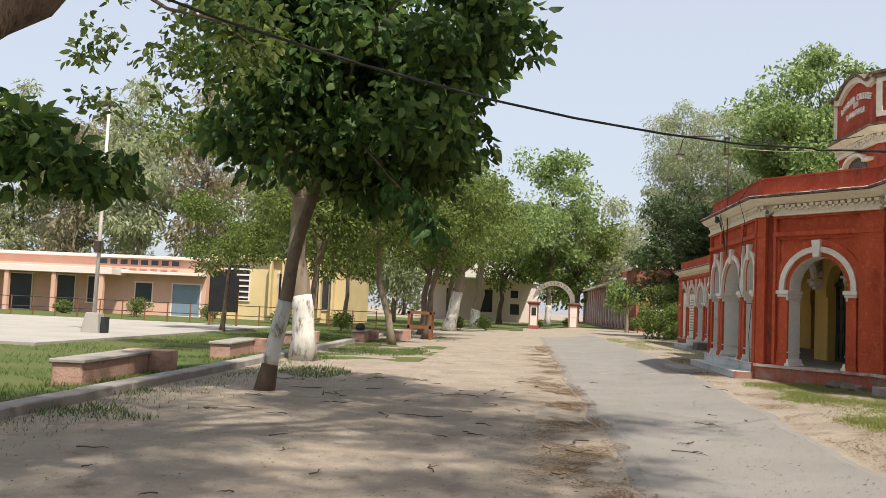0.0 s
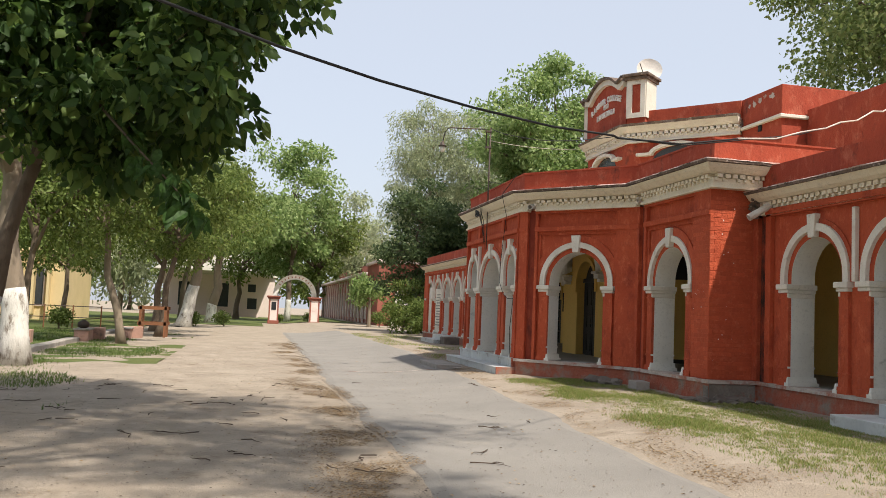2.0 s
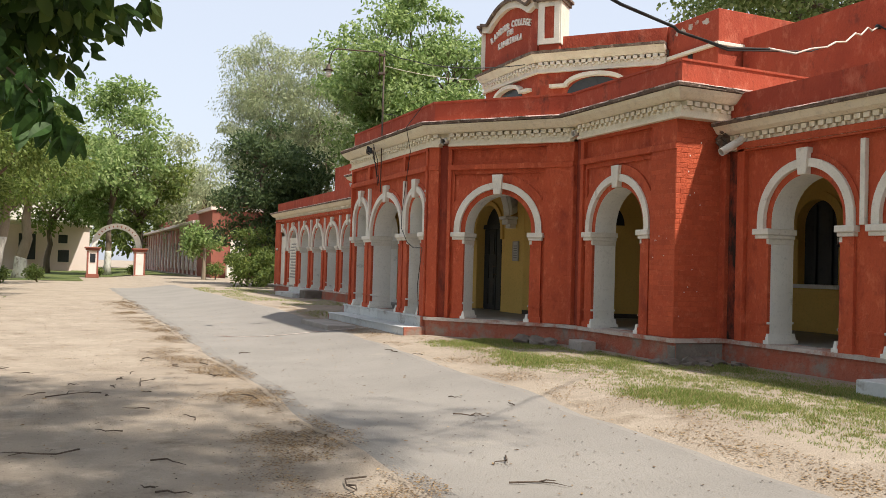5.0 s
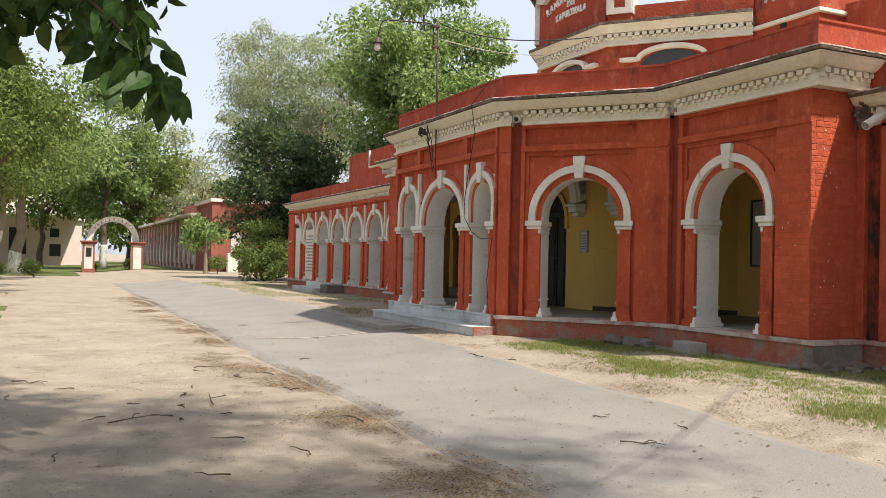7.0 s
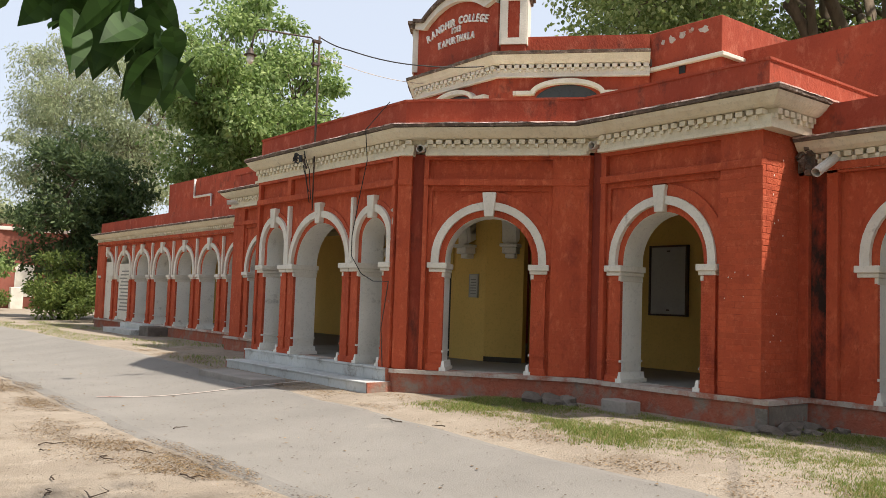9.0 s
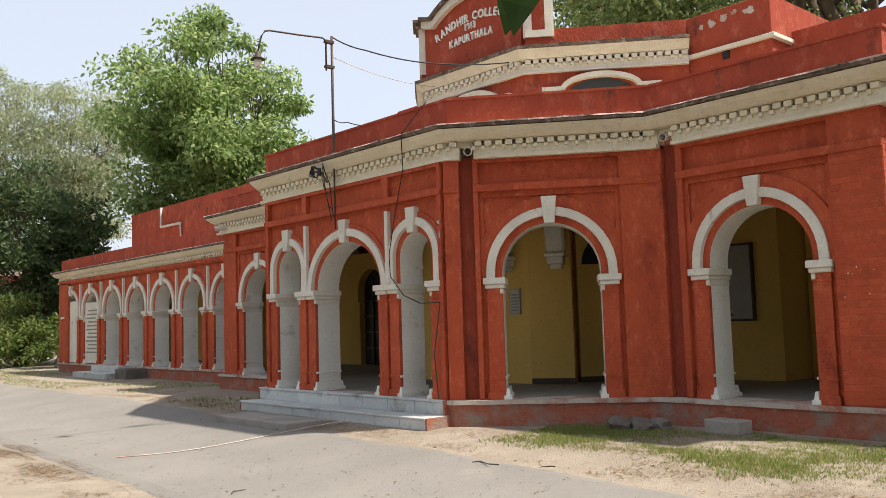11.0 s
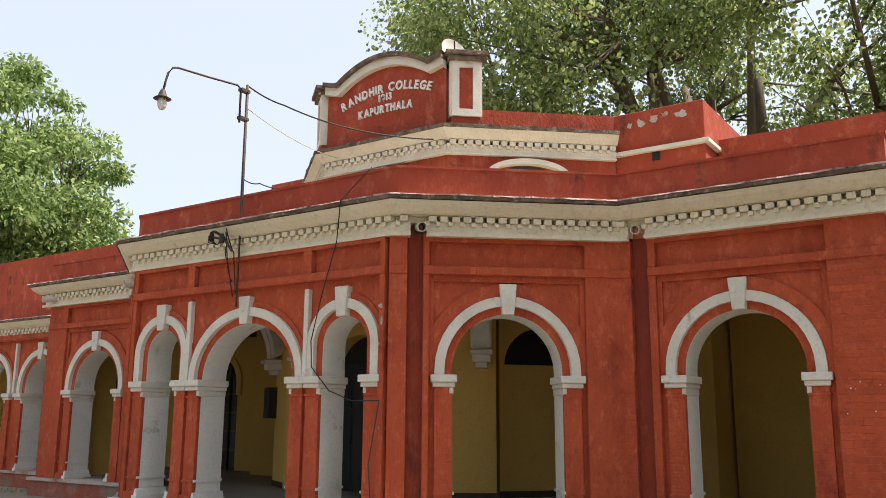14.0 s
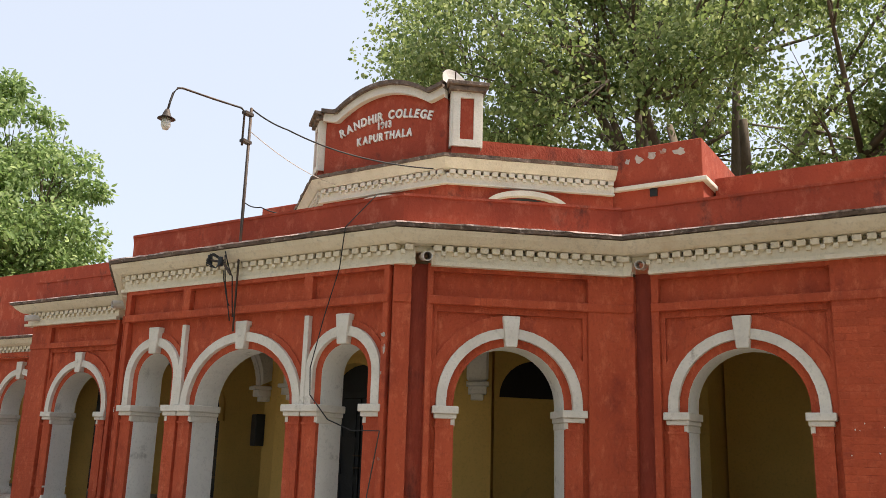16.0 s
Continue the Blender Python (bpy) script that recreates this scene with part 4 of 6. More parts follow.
# ---------------------------------------------------------------- trees
def leaf_cloud(name, clumps, size, mat, droop=0.5, seed=1, slim=0.45):
    """Leaves in clumps: (centre, radii, count). Each leaf is a small folded blade."""
    rg = np.random.RandomState(seed)
    cen, rad, num = [], [], []
    for c, r, n in clumps:
        cen += [c] * n
        rad += [r] * n
    cen, rad = np.array(cen, float), np.array(rad, float)
    n = len(cen)
    d = rg.normal(size=(n, 3))
    d /= np.linalg.norm(d, axis=1)[:, None]
    p = cen + d * rad * (rg.rand(n, 1) ** 0.5)
    ax = d * 0.6 + rg.normal(size=(n, 3)) * 0.7
    ax[:, 2] -= droop
    ax /= np.linalg.norm(ax, axis=1)[:, None]
    sd = np.cross(ax, rg.normal(size=(n, 3)))
    sd /= np.linalg.norm(sd, axis=1)[:, None]
    up = np.cross(ax, sd)
    s = size * (0.6 + 0.7 * rg.rand(n, 1))
    w = s * slim
    v = np.empty((n, 6, 3))                       # ovate blade folded along its midrib
    v[:, 0] = p
    v[:, 1] = p + ax * s * 0.30 + sd * w * 0.5 + up * w * 0.16
    v[:, 2] = p + ax * s * 0.68 + sd * w * 0.40 + up * w * 0.10
    v[:, 3] = p + ax * s - up * w * 0.12
    v[:, 4] = p + ax * s * 0.68 - sd * w * 0.40 + up * w * 0.10
    v[:, 5] = p + ax * s * 0.30 - sd * w * 0.5 + up * w * 0.16
    me = bpy.data.meshes.new(name)
    me.vertices.add(6 * n), me.loops.add(8 * n), me.polygons.add(2 * n)
    me.vertices.foreach_set("co", v.reshape(-1))
    k = np.arange(n)[:, None] * 6
    me.loops.foreach_set("vertex_index", (k + np.array([[0, 1, 2, 3, 0, 3, 4, 5]])).reshape(-1))
    me.polygons.foreach_set("loop_start", np.arange(2 * n) * 4)
    me.materials.append(mat)
    me.update(calc_edges=True)
    return me


def tree(at, label, height, crown, leaf, size, leaves, trunk_r, bark, seed, lean=(0, 0), fork=0.45, clumps=22, clump_r=0.32, droop=0.5,
         lime=0.0, lime_from=0.0, slim=0.45, gap=0.55, limbs=None, name="tree", group=""):
    """crown: centre (relative to the foot) and radii of the envelope that its clumps fill."""
    rn = random.Random(seed)
    x, y = at
    z = level(x, y) - 0.05
    th = thing(name, label, "tree", (x, y, z), group=group)
    cc, cr_ = Vector(crown[0]), Vector(crown[1])
    top = Vector((lean[0], lean[1], height * fork))
    pts, radii = [], []
    for i in range(9):
        k = i / 8
        w = Vector((noise.noise(Vector((seed, k * 3, 0))), noise.noise(Vector((seed, k * 3, 9))), 0)) * 0.16 * math.sin(math.pi * k) * height * 0.12
        pts.append(Vector((top.x * k, top.y * k, top.z * k)) + w)
        radii.append(trunk_r * (1.0 - 0.45 * k) * (1.35 if i == 0 else 1.0))
    part("trunk", Shape().tube(pts, radii, 12), bark, th, smooth=True)
    if lime:
        zz = [p for p in range(9) if pts[p].z <= lime] or [0]
        last = zz[-1]
        k = (lime - pts[last].z) / max(0.01, pts[last + 1].z - pts[last].z)
        lp = pts[:last + 1] + [pts[last].lerp(pts[last + 1], k)]
        lr = [r * 1.03 + 0.004 for r in radii[:last + 1]] + [1.03 * (radii[last] * (1 - k) + radii[last + 1] * k)]
        if lime_from:
            f0 = pts[0].lerp(pts[1], lime_from / pts[1].z)
            lp, lr = [f0] + lp[1:], [lr[1]] + lr[1:]
        part("limewash_band", Shape().tube(lp, lr, 12), LIME, th, "flaking white limewash on the foot", smooth=True)
    cl, centres = [], []
    for i in range(clumps):
        for _ in range(30):
            q = Vector((rn.uniform(-1, 1), rn.uniform(-1, 1), rn.uniform(-1, 1)))
            if gap * 0.6 < q.length < 1.0:
                break
        c = cc + Vector((q.x * cr_.x, q.y * cr_.y, q.z * cr_.z))
        r = clump_r * min(cr_) * rn.uniform(0.7, 1.35)
        centres.append(c)
        cl.append((tuple(c), (r * rn.uniform(0.9, 1.5), r * rn.uniform(0.9, 1.5), r * rn.uniform(0.6, 0.95)), int(leaves / clumps * rn.uniform(0.7, 1.3))))
    s = Shape()
    nodes = []                                    # main boughs, each feeding the clumps nearest its end
    for i in range(max(4, clumps // 5)):
        far = centres[(i * 5) % clumps]
        a = pts[-1 - rn.randint(0, 2)]
        e = a.lerp(far, rn.uniform(0.5, 0.65)) + Vector((rn.uniform(-1, 1), rn.uniform(-1, 1), rn.uniform(0.2, 1.0))) * 0.03 * height
        m1 = a.lerp(e, 0.5) + Vector((rn.uniform(-1, 1), rn.uniform(-1, 1), rn.uniform(-0.3, 0.6))) * 0.04 * height
        r0 = trunk_r * rn.uniform(0.38, 0.55)
        s.tube([a, a.lerp(m1, 0.5), m1, m1.lerp(e, 0.5), e], [r0, r0 * 0.85, r0 * 0.7, r0 * 0.56, r0 * 0.42], 7)
        nodes.append((e, r0 * 0.42))
    for c in centres:
        e, r1 = min(nodes, key=lambda q: (q[0] - c).length)
        m1 = e.lerp(c, 0.5) + Vector((rn.uniform(-1, 1), rn.uniform(-1, 1), rn.uniform(-0.2, 0.8))) * 0.16 * (c - e).length
        s.tube([e, e.lerp(m1, 0.6), m1, c], [r1 * 0.8, r1 * 0.6, r1 * 0.42, r1 * 0.12], 5)
        for _ in range(2):
            k = c + Vector((rn.uniform(-1, 1), rn.uniform(-1, 1), rn.uniform(-0.6, 0.8))) * clump_r * min(cr_)
            s.tube([m1, m1.lerp(k, 0.55) + Vector((0, 0, 0.06 * (k - m1).length)), k], [r1 * 0.32, r1 * 0.2, r1 * 0.06], 4)
    part("limb", s, bark, th, smooth=True)
    crown_ob = part("crown", leaf_cloud("crown", cl, size, leaf, droop, seed, slim), leaf, th)
    crown_ob["kind"] = "stuff"
    return th


# the near trees on the west side of the drive
tree((-4.15, 14.2), "leaning broad-leaved tree with a whitewashed peeling foot", 9.0, ((1.5, -0.6, 5.6), (2.5, 2.2, 2.2)), LEAF_BROAD, 0.21, 16500, 0.14, BARK, 3, (0.75, 0.3), 0.5, 58, 0.29, 0.8, 1.55, 0.45, 0.6)
tree((-5.45, 22.0), "old tree with a thick white limewashed foot", 11.0, ((-0.6, 0.6, 7.4), (4.0, 3.6, 2.9)), LEAF_MID, 0.15, 8000, 0.30, PALEBARK, 5, (-0.5, 0.2), 0.5, 26, 0.3, 0.6, 1.7, 0.0, 0.6)
# big tree beside the walk's start, whose crown reaches over the drive
tree((-4.6, 4.4), "large tree arching over the drive", 13.0, ((5.0, 1.4, 9.6), (4.8, 5.8, 1.5)), LEAF_MID, 0.2, 18000, 0.28, BARK, 7, (2.3, 1.2), 0.42, 58, 0.55, 0.5, 1.4, 0.0, 0.5)
low = thing("leafy_bough", "low leafy bough of a roadside tree", "branch", (-5.55, 8.6, -0.22))
part("stem", Shape().tube([(-1.6, -1.6, 4.6), (-0.8, -0.7, 3.9), (0.0, 0.0, 3.4), (0.5, 0.3, 3.25), (1.3, 0.8, 2.95)], [0.05, 0.042, 0.03, 0.02, 0.006], 6), BARK, low, smooth=True)
ob = part("crown", leaf_cloud("crown", [((0.2, 0.1, 3.2), (0.75, 0.7, 0.45), 500), ((0.9, 0.5, 3.0), (0.5, 0.5, 0.28), 220), ((-0.3, 0.3, 3.6), (0.7, 0.7, 0.4), 300), ((-0.7, -0.3, 3.5), (0.8, 0.8, 0.5), 400)], 0.2, LEAF_BROAD, 0.7, 17, 0.5), LEAF_BROAD, low)
ob["kind"] = "stuff"

high = thing("leafy_bough", "high thin bough with sparse small leaves", "branch", (-3.9, 9.2, 0.0))
part("stem", Shape().tube([(-1.5, 0.9, 5.6), (-0.9, 0.5, 5.2), (-0.2, 0.1, 4.75), (0.5, -0.1, 4.55), (1.0, -0.2, 4.2)], [0.04, 0.032, 0.022, 0.014, 0.005], 6), BARK, high, smooth=True)
hr = random.Random(77)
part("crown", leaf_cloud("crown", [((hr.uniform(-1.3, 1.1), hr.uniform(-0.5, 0.6), 4.75 - 0.15 * k % 0.8 + hr.uniform(-0.5, 0.6)), (0.28, 0.28, 0.16), 34) for k in range(26)], 0.11, LEAF_LAWN, 0.6, 78, 0.5), LEAF_LAWN, high)["kind"] = "stuff"

# hanging spray of large leaves, leaf by leaf
spray = thing("hanging_branch", "hanging spray of large dark green leaves", "branch", (-1.17, 12.12, 2.86))
sr = random.Random(21)
twig = [Vector((-1.5, 0.9, 1.3)), Vector((-0.8, 0.4, 0.55)), Vector((-0.3, 0.0, 0.05)), Vector((0.05, 0.0, -0.35))]
part("stem", Shape().tube(twig, [0.022, 0.016, 0.010, 0.005], 6), BARK, spray, smooth=True)
lm = Shape()
n = 7
for i in range(n):
    t0, t1 = i / n, (i + 1) / n
    def wd(t):
        return 0.30 * math.sin(math.pi * t ** 0.8) * (1 - 0.25 * t)
    for sg in (1, -1):
        lm.face([(0, -t0, -0.10 * t0 * t0), (0, -t1, -0.10 * t1 * t1), (sg * wd(t1), -t1, -0.10 * t1 * t1 + 0.25 * wd(t1)), (sg * wd(t0), -t0, -0.10 * t0 * t0 + 0.25 * wd(t0))] if 0 < i < n - 1 else
                [(0, -t0, -0.10 * t0 * t0), (0, -t1, -0.10 * t1 * t1), (sg * (wd(t1) if i == 0 else wd(t0)), -(t1 if i == 0 else t0), -0.10 * (t1 if i == 0 else t0) ** 2 + 0.25 * (wd(t1) if i == 0 else wd(t0)))])
leaf_me = lm.mesh("leaf", foliage("spray_leaf", (0.03, 0.07, 0.016), (0.045, 0.10, 0.022), (0.06, 0.13, 0.03), 0.35), smooth=True)
for i in range(130):
    k = 2.999 * sr.random() ** 0.5
    p = twig[int(k)].lerp(twig[int(k) + 1], k % 1) + Vector((sr.uniform(-0.2, 0.2), sr.uniform(-0.2, 0.2), sr.uniform(-0.15, 0.13)))
    part("leaf", leaf_me, None, spray, m=Matrix.Translation(p) @ pose(0, 0, 0, sr.uniform(25, 95), sr.uniform(-40, 40), sr.uniform(0, 360)) @ Matrix.Scale(sr.uniform(0.15, 0.27), 4))

# row of trees along the lawn
W = "trees along the lawn"
tree((-4.75, 33.0), "slender leaning tree with pale bark", 9.5, ((-0.6, 0.5, 6.2), (3.0, 2.6, 2.6)), LEAF_LAWN, 0.16, 16000, 0.15, PALEBARK, 11, (-1.0, 0.3), 0.5, 26, 0.34, 0.5, group=W)
tree((-7.6, 31.0), "dense green tree on the lawn", 8.5, ((0.2, 0.0, 5.6), (2.8, 2.6, 2.7)), LEAF_LAWN, 0.16, 14000, 0.14, BARK, 12, (0.3, 0.2), 0.45, 24, 0.36, 0.5, group=W)
tree((-4.3, 40.5), "forked tree beside a wooden guard", 10.0, ((0.0, 0.0, 6.6), (3.2, 3.0, 2.8)), LEAF_LAWN, 0.18, 16000, 0.16, BARK, 13, (0.6, 0.2), 0.45, 26, 0.34, 0.5, group=W)
tree((-5.2, 47.0), "spreading tree on the lawn", 10.5, ((0.0, 0.0, 6.8), (3.6, 3.2, 3.2)), LEAF_LAWN, 0.20, 14000, 0.2, BARK, 14, (0.4, 0.2), 0.42, 24, 0.36, 0.5, group=W)
tree((-4.5, 57.0), "old tree with a forked whitewashed trunk", 13.0, ((0.3, 0.0, 8.3), (4.6, 4.0, 3.8)), LEAF_LAWN, 0.24, 16000, 0.42, PALEBARK, 15, (1.0, 0.3), 0.4, 28, 0.34, 0.5, 2.6, group=W)
tree((-3.4, 70.0), "old tree with a pale trunk", 14.0, ((0.3, 0.0, 9.0), (5.0, 4.4, 4.2)), LEAF_BRIGHT, 0.30, 14000, 0.42, PALEBARK, 16, (0.4, 0.2), 0.4, 28, 0.36, 0.5, 1.5, group=W)
tree((-12.5, 36.0), "small dark tree on the lawn", 6.5, ((0, 0, 4.6), (2.2, 2.0, 1.9)), LEAF_LAWN, 0.15, 9000, 0.12, BARK, 18, (0.2, 0), 0.5, 20, 0.36, 0.5, group=W)
tree((-10.5, 52.0), "leafy tree before the buff wing", 9.0, ((0, 0, 5.8), (3.4, 3.0, 3.0)), LEAF_LAWN, 0.22, 12000, 0.16, BARK, 19, (0.2, 0), 0.45, 24, 0.36, 0.5, group=W)
tree((-24.0, 30.0), "tree at the edge of the court", 7.5, ((0, 0, 4.7), (2.3, 2.2, 2.4)), LEAF_DARK, 0.18, 8000, 0.13, BARK, 20, (0.2, 0), 0.45, 20, 0.36, 0.5, group=W)
tree((3.0, 87.0), "tall bright tree behind the gate arch", 20.0, ((-0.6, 0, 11.6), (5.0, 4.4, 6.6)), LEAF_BRIGHT, 0.4, 12000, 0.3, BARK, 22, (0.2, 0), 0.4, 44, 0.32, 0.5, 2.2)
tree((6.0, 92.0), "green tree behind the gate arch", 15.0, ((0.4, 0, 9.0), (3.6, 3.6, 5.0)), LEAF_MID, 0.4, 6000, 0.3, BARK, 23, (0.2, 0), 0.4, 30, 0.34, 0.5, 2.0)
tree((-2.0, 95.0), "leafy green tree near the gate", 14.0, ((0, 0, 8.6), (4.6, 4.0, 4.2)), LEAF_MID, 0.4, 6000, 0.3, BARK, 24, (0.2, 0), 0.4, 26, 0.36, 0.5)
tree((13.0, 108.0), "grey-green tree beside the far arcade", 16.0, ((0, 0, 9.5), (5.5, 5.0, 5.6)), LEAF_GREY, 0.42, 9000, 0.35, BARK, 25, (0.2, 0), 0.35, 36, 0.32, 0.5)
# east side, behind the arcade's end
tree((9.6, 53.5), "dense dark conifer-like tree", 9.4, ((0.0, 0, 4.8), (2.4, 2.4, 4.6)), LEAF_DARK, 0.24, 14000, 0.2, BARK, 26, (0.1, 0), 0.6, 60, 0.36, -0.2)
tree((11.4, 52.5), "dark bushy tree behind the arcade", 8.0, ((0.0, 0, 4.2), (1.8, 2.0, 3.7)), LEAF_DARK, 0.26, 9000, 0.2, BARK, 27, (0.1, 0), 0.6, 40, 0.36, -0.2)
tree((8.0, 50.0), "low green bush by the arcade end", 3.2, ((0.3, 0.3, 1.7), (1.5, 1.5, 1.5)), LEAF_MID, 0.2, 4500, 0.06, BARK, 28, (0.1, 0), 0.4, 20, 0.4, 0.2)
tree((9.0, 47.2), "low green shrub by the arcade end", 2.4, ((0.2, 0.2, 1.2), (1.1, 1.2, 1.1)), LEAF_MID, 0.18, 2600, 0.05, BARK, 29, (0.1, 0), 0.4, 14, 0.42, 0.2)
tree((13.6, 74.0), "tall thin grey-green eucalyptus", 20.5, ((0, 0, 12.6), (3.0, 3.2, 7.6)), LEAF_GREY, 0.26, 26000, 0.3, PALEBARK, 30, (0.3, 0), 0.5, 80, 0.36, 0.9, slim=0.3)
tree((18.0, 71.0), "tall thin grey-green eucalyptus", 20.0, ((0, 0, 13.0), (3.8, 3.8, 6.8)), LEAF_GREY, 0.26, 26000, 0.3, PALEBARK, 31, (0.3, 0), 0.5, 80, 0.34, 0.9, slim=0.3)
tree((26.5, 66.0), "pale grey-green eucalyptus tree", 16.5, ((0, 0, 11.0), (4.2, 4.0, 5.4)), LEAF_GREY, 0.36, 8000, 0.3, PALEBARK, 32, (0.3, 0), 0.5, 36, 0.3, 0.9, slim=0.3)
tree((15.8, 48.4), "bright green tree rising behind the arcade", 16.0, ((0.2, -0.4, 10.2), (4.7, 4.6, 5.6)), LEAF_BRIGHT, 0.25, 44000, 0.3, BARK, 33, (0.3, 0), 0.4, 150, 0.20, 0.6, slim=0.5)
tree((19.6, 49.5), "bright green tree behind the hall", 11.5, ((0, 0, 7.2), (3.6, 3.8, 3.4)), LEAF_BRIGHT, 0.24, 20000, 0.3, BARK, 34, (0.3, 0), 0.4, 70, 0.22, 0.6, slim=0.5)
tree((27.0, 45.0), "round green tree behind the hall", 12.0, ((0, 0, 8.6), (4.0, 4.0, 3.4)), LEAF_MID, 0.27, 6000, 0.3, BARK, 35, (0.3, 0), 0.4, 26, 0.3, 0.6, slim=0.4)
# great pipal behind the building
tree((24.0, 21.0), "huge old pipal tree spreading behind the building", 21.0, ((0.6, 2.0, 13.4), (8.6, 10.6, 7.0)), LEAF_PIPAL, 0.16, 120000, 0.6, BARK, 36, (0.3, 0.2), 0.32, 170, 0.19, 0.7, slim=0.7)
tree((29.5, 13.5), "old pipal tree behind the building", 15.0, ((0, 0, 9.0), (5.5, 6.0, 5.0)), LEAF_PIPAL, 0.17, 36000, 0.5, BARK, 38, (0.3, 0.2), 0.35, 60, 0.26, 0.7, slim=0.6)
tree((27.0, 6.0), "old pipal tree behind the building", 18.0, ((0, 0, 12.0), (7.5, 8.0, 5.6)), LEAF_PIPAL, 0.16, 60000, 0.6, BARK, 37, (0.3, 0.2), 0.35, 60, 0.26, 0.7, slim=0.7)

# far woods
F = "far belt of trees"
rw = random.Random(5)
for i in range(15):
    x = -72 + 4.7 * i
    tree((x, 80 + rw.uniform(-5, 8)), "tall thin eucalyptus of the far belt", 21, ((0, 0, 13.8 - 0.2 * i), (3.4, 3.4, 11.0 + rw.uniform(-1.5, 2) - 0.25 * i)), (LEAF_BROWN, LEAF_GREY, LEAF_GREY)[i % 3], 0.6, 6500, 0.25, PALEBARK, 50 + i, (0.4, 0), 0.5, 40, 0.42, 0.9, slim=0.3, group=F)
for i in range(12):
    x = -48 + 9.5 * i
    tree((x, 138 + rw.uniform(-8, 10)), "far green tree of mixed woodland", 14, ((0, 0, 7.5), (6.5, 6, 6.2)), (LEAF_MID, LEAF_GREY)[i % 2], 0.8, 2600, 0.3, BARK, 80 + i, (0.4, 0), 0.4, 24, 0.4, 0.5, group=F)
for i in range(6):
    tree((40 + 3 * (i % 2), -8 + 11 * i), "far green tree of mixed woodland", 13, ((0, 0, 7.0), (5.5, 5.5, 5.4)), LEAF_MID, 0.6, 2600, 0.3, BARK, 95 + i, (0.4, 0), 0.4, 24, 0.4, 0.5, group=F)
for i in range(7):
    tree((-46 + 13 * i, -32 + 5 * (i % 2)), "leafy green tree behind the drive", 12, ((0, 0, 7.0), (5.5, 5.5, 5.0)), LEAF_MID, 0.6, 2200, 0.3, BARK, 110 + i, (0.4, 0), 0.4, 20, 0.4, 0.5, group=F)

# small bushes
bush = None
for i, (x, y, r) in enumerate(((-2.2, 62, 0.9), (4.6, 79.5, 0.7), (1.9, 80.5, 0.6), (-13.0, 47.0, 0.8), (-19.0, 52.0, 0.9), (-24.0, 53.0, 1.0), (9.0, 66.0, 1.0), (-9.0, 44.0, 0.8), (-4.2, 59.5, 0.8), (-29.0, 53.5, 0.8))):
    b = thing("bush", "small rounded green garden bush", "bush", (x, y, level(x)), group="small bushes")
    part("stem", Shape().tube([(0, 0, 0), (0, 0, r * 0.7)], [0.05, 0.02], 6), BARK, b)
    part("crown", leaf_cloud("crown", [((rw.uniform(-0.3, 0.3) * r, rw.uniform(-0.3, 0.3) * r, r * rw.uniform(0.5, 0.9)), (r * 0.6, r * 0.6, r * 0.45), 130) for _ in range(6)], 0.16, LEAF_MID, 0.1, 200 + i), LEAF_MID, b)["kind"] = "stuff"
sap = thing("young_tree", "young yellow-green tree in a tree guard", "tree", (8.2, 66.0, level(8.2)))
part("trunk", Shape().tube([(0, 0, 0), (0, 0, 2.2)], [0.16, 0.08], 8), PALEBARK, sap)
part("crown", leaf_cloud("crown", [((rw.uniform(-1, 1), rw.uniform(-1, 1), rw.uniform(2.0, 3.6)), (0.8, 0.8, 0.6), 150) for _ in range(10)], 0.3, LEAF_BRIGHT, 0.2, 230), LEAF_BRIGHT, sap)["kind"] = "stuff"

# ---------------------------------------------------------------- far buildings
gate = thing("gate_arch", "free-standing pink and brown gate arch with a white round top", "gate", (3.2, 78.0, 0.0))
for sx in (-1.75, 1.75):
    pil = part("gate_pillar", Shape().box(sx - 0.42, sx + 0.42, -0.4, 0.4, 0.0, 2.15), PALEPINK, gate, bevel=0.02)
    for e in (-0.42, 0.30):
        part("pillar_edge", Shape().box(sx + e, sx + e + 0.12, -0.42, -0.4, 0.3, 2.1), FARBRICK, pil)
    part("pillar_foot", Shape().box(sx - 0.48, sx + 0.48, -0.46, 0.46, 0.0, 0.3), FARBRICK, pil, bevel=0.02)
    part("pillar_cap", Shape().box(sx - 0.52, sx + 0.52, -0.5, 0.5, 2.15, 2.3).box(sx - 0.6, sx + 0.6, -0.58, 0.58, 2.3, 2.42), FARBRICK, pil, "brown cap", bevel=0.02)
    part("plaque", Shape().box(sx - 0.2, sx + 0.2, -0.43, -0.4, 1.2, 1.9), BLACKWOOD if sx < 0 else PALEPINK, pil)
part("arch_ring", ring(1.45, 3.92, 0.42, -0.25, 0.25, 2.42, 24).mesh("arch_ring", LETTERING), None, gate, "white arch with faint lettering")
for i in range(11):
    w = math.pi * (0.2 + 0.06 * i)
    part("letter_bar", Shape().box(-0.04, 0.04, -0.27, -0.25, -0.07, 0.07), FARBRICK, gate, m=pose(1.66 * math.cos(w), 0, 2.45 + 1.66 * math.sin(w), 0, 90 - math.degrees(w), 0))


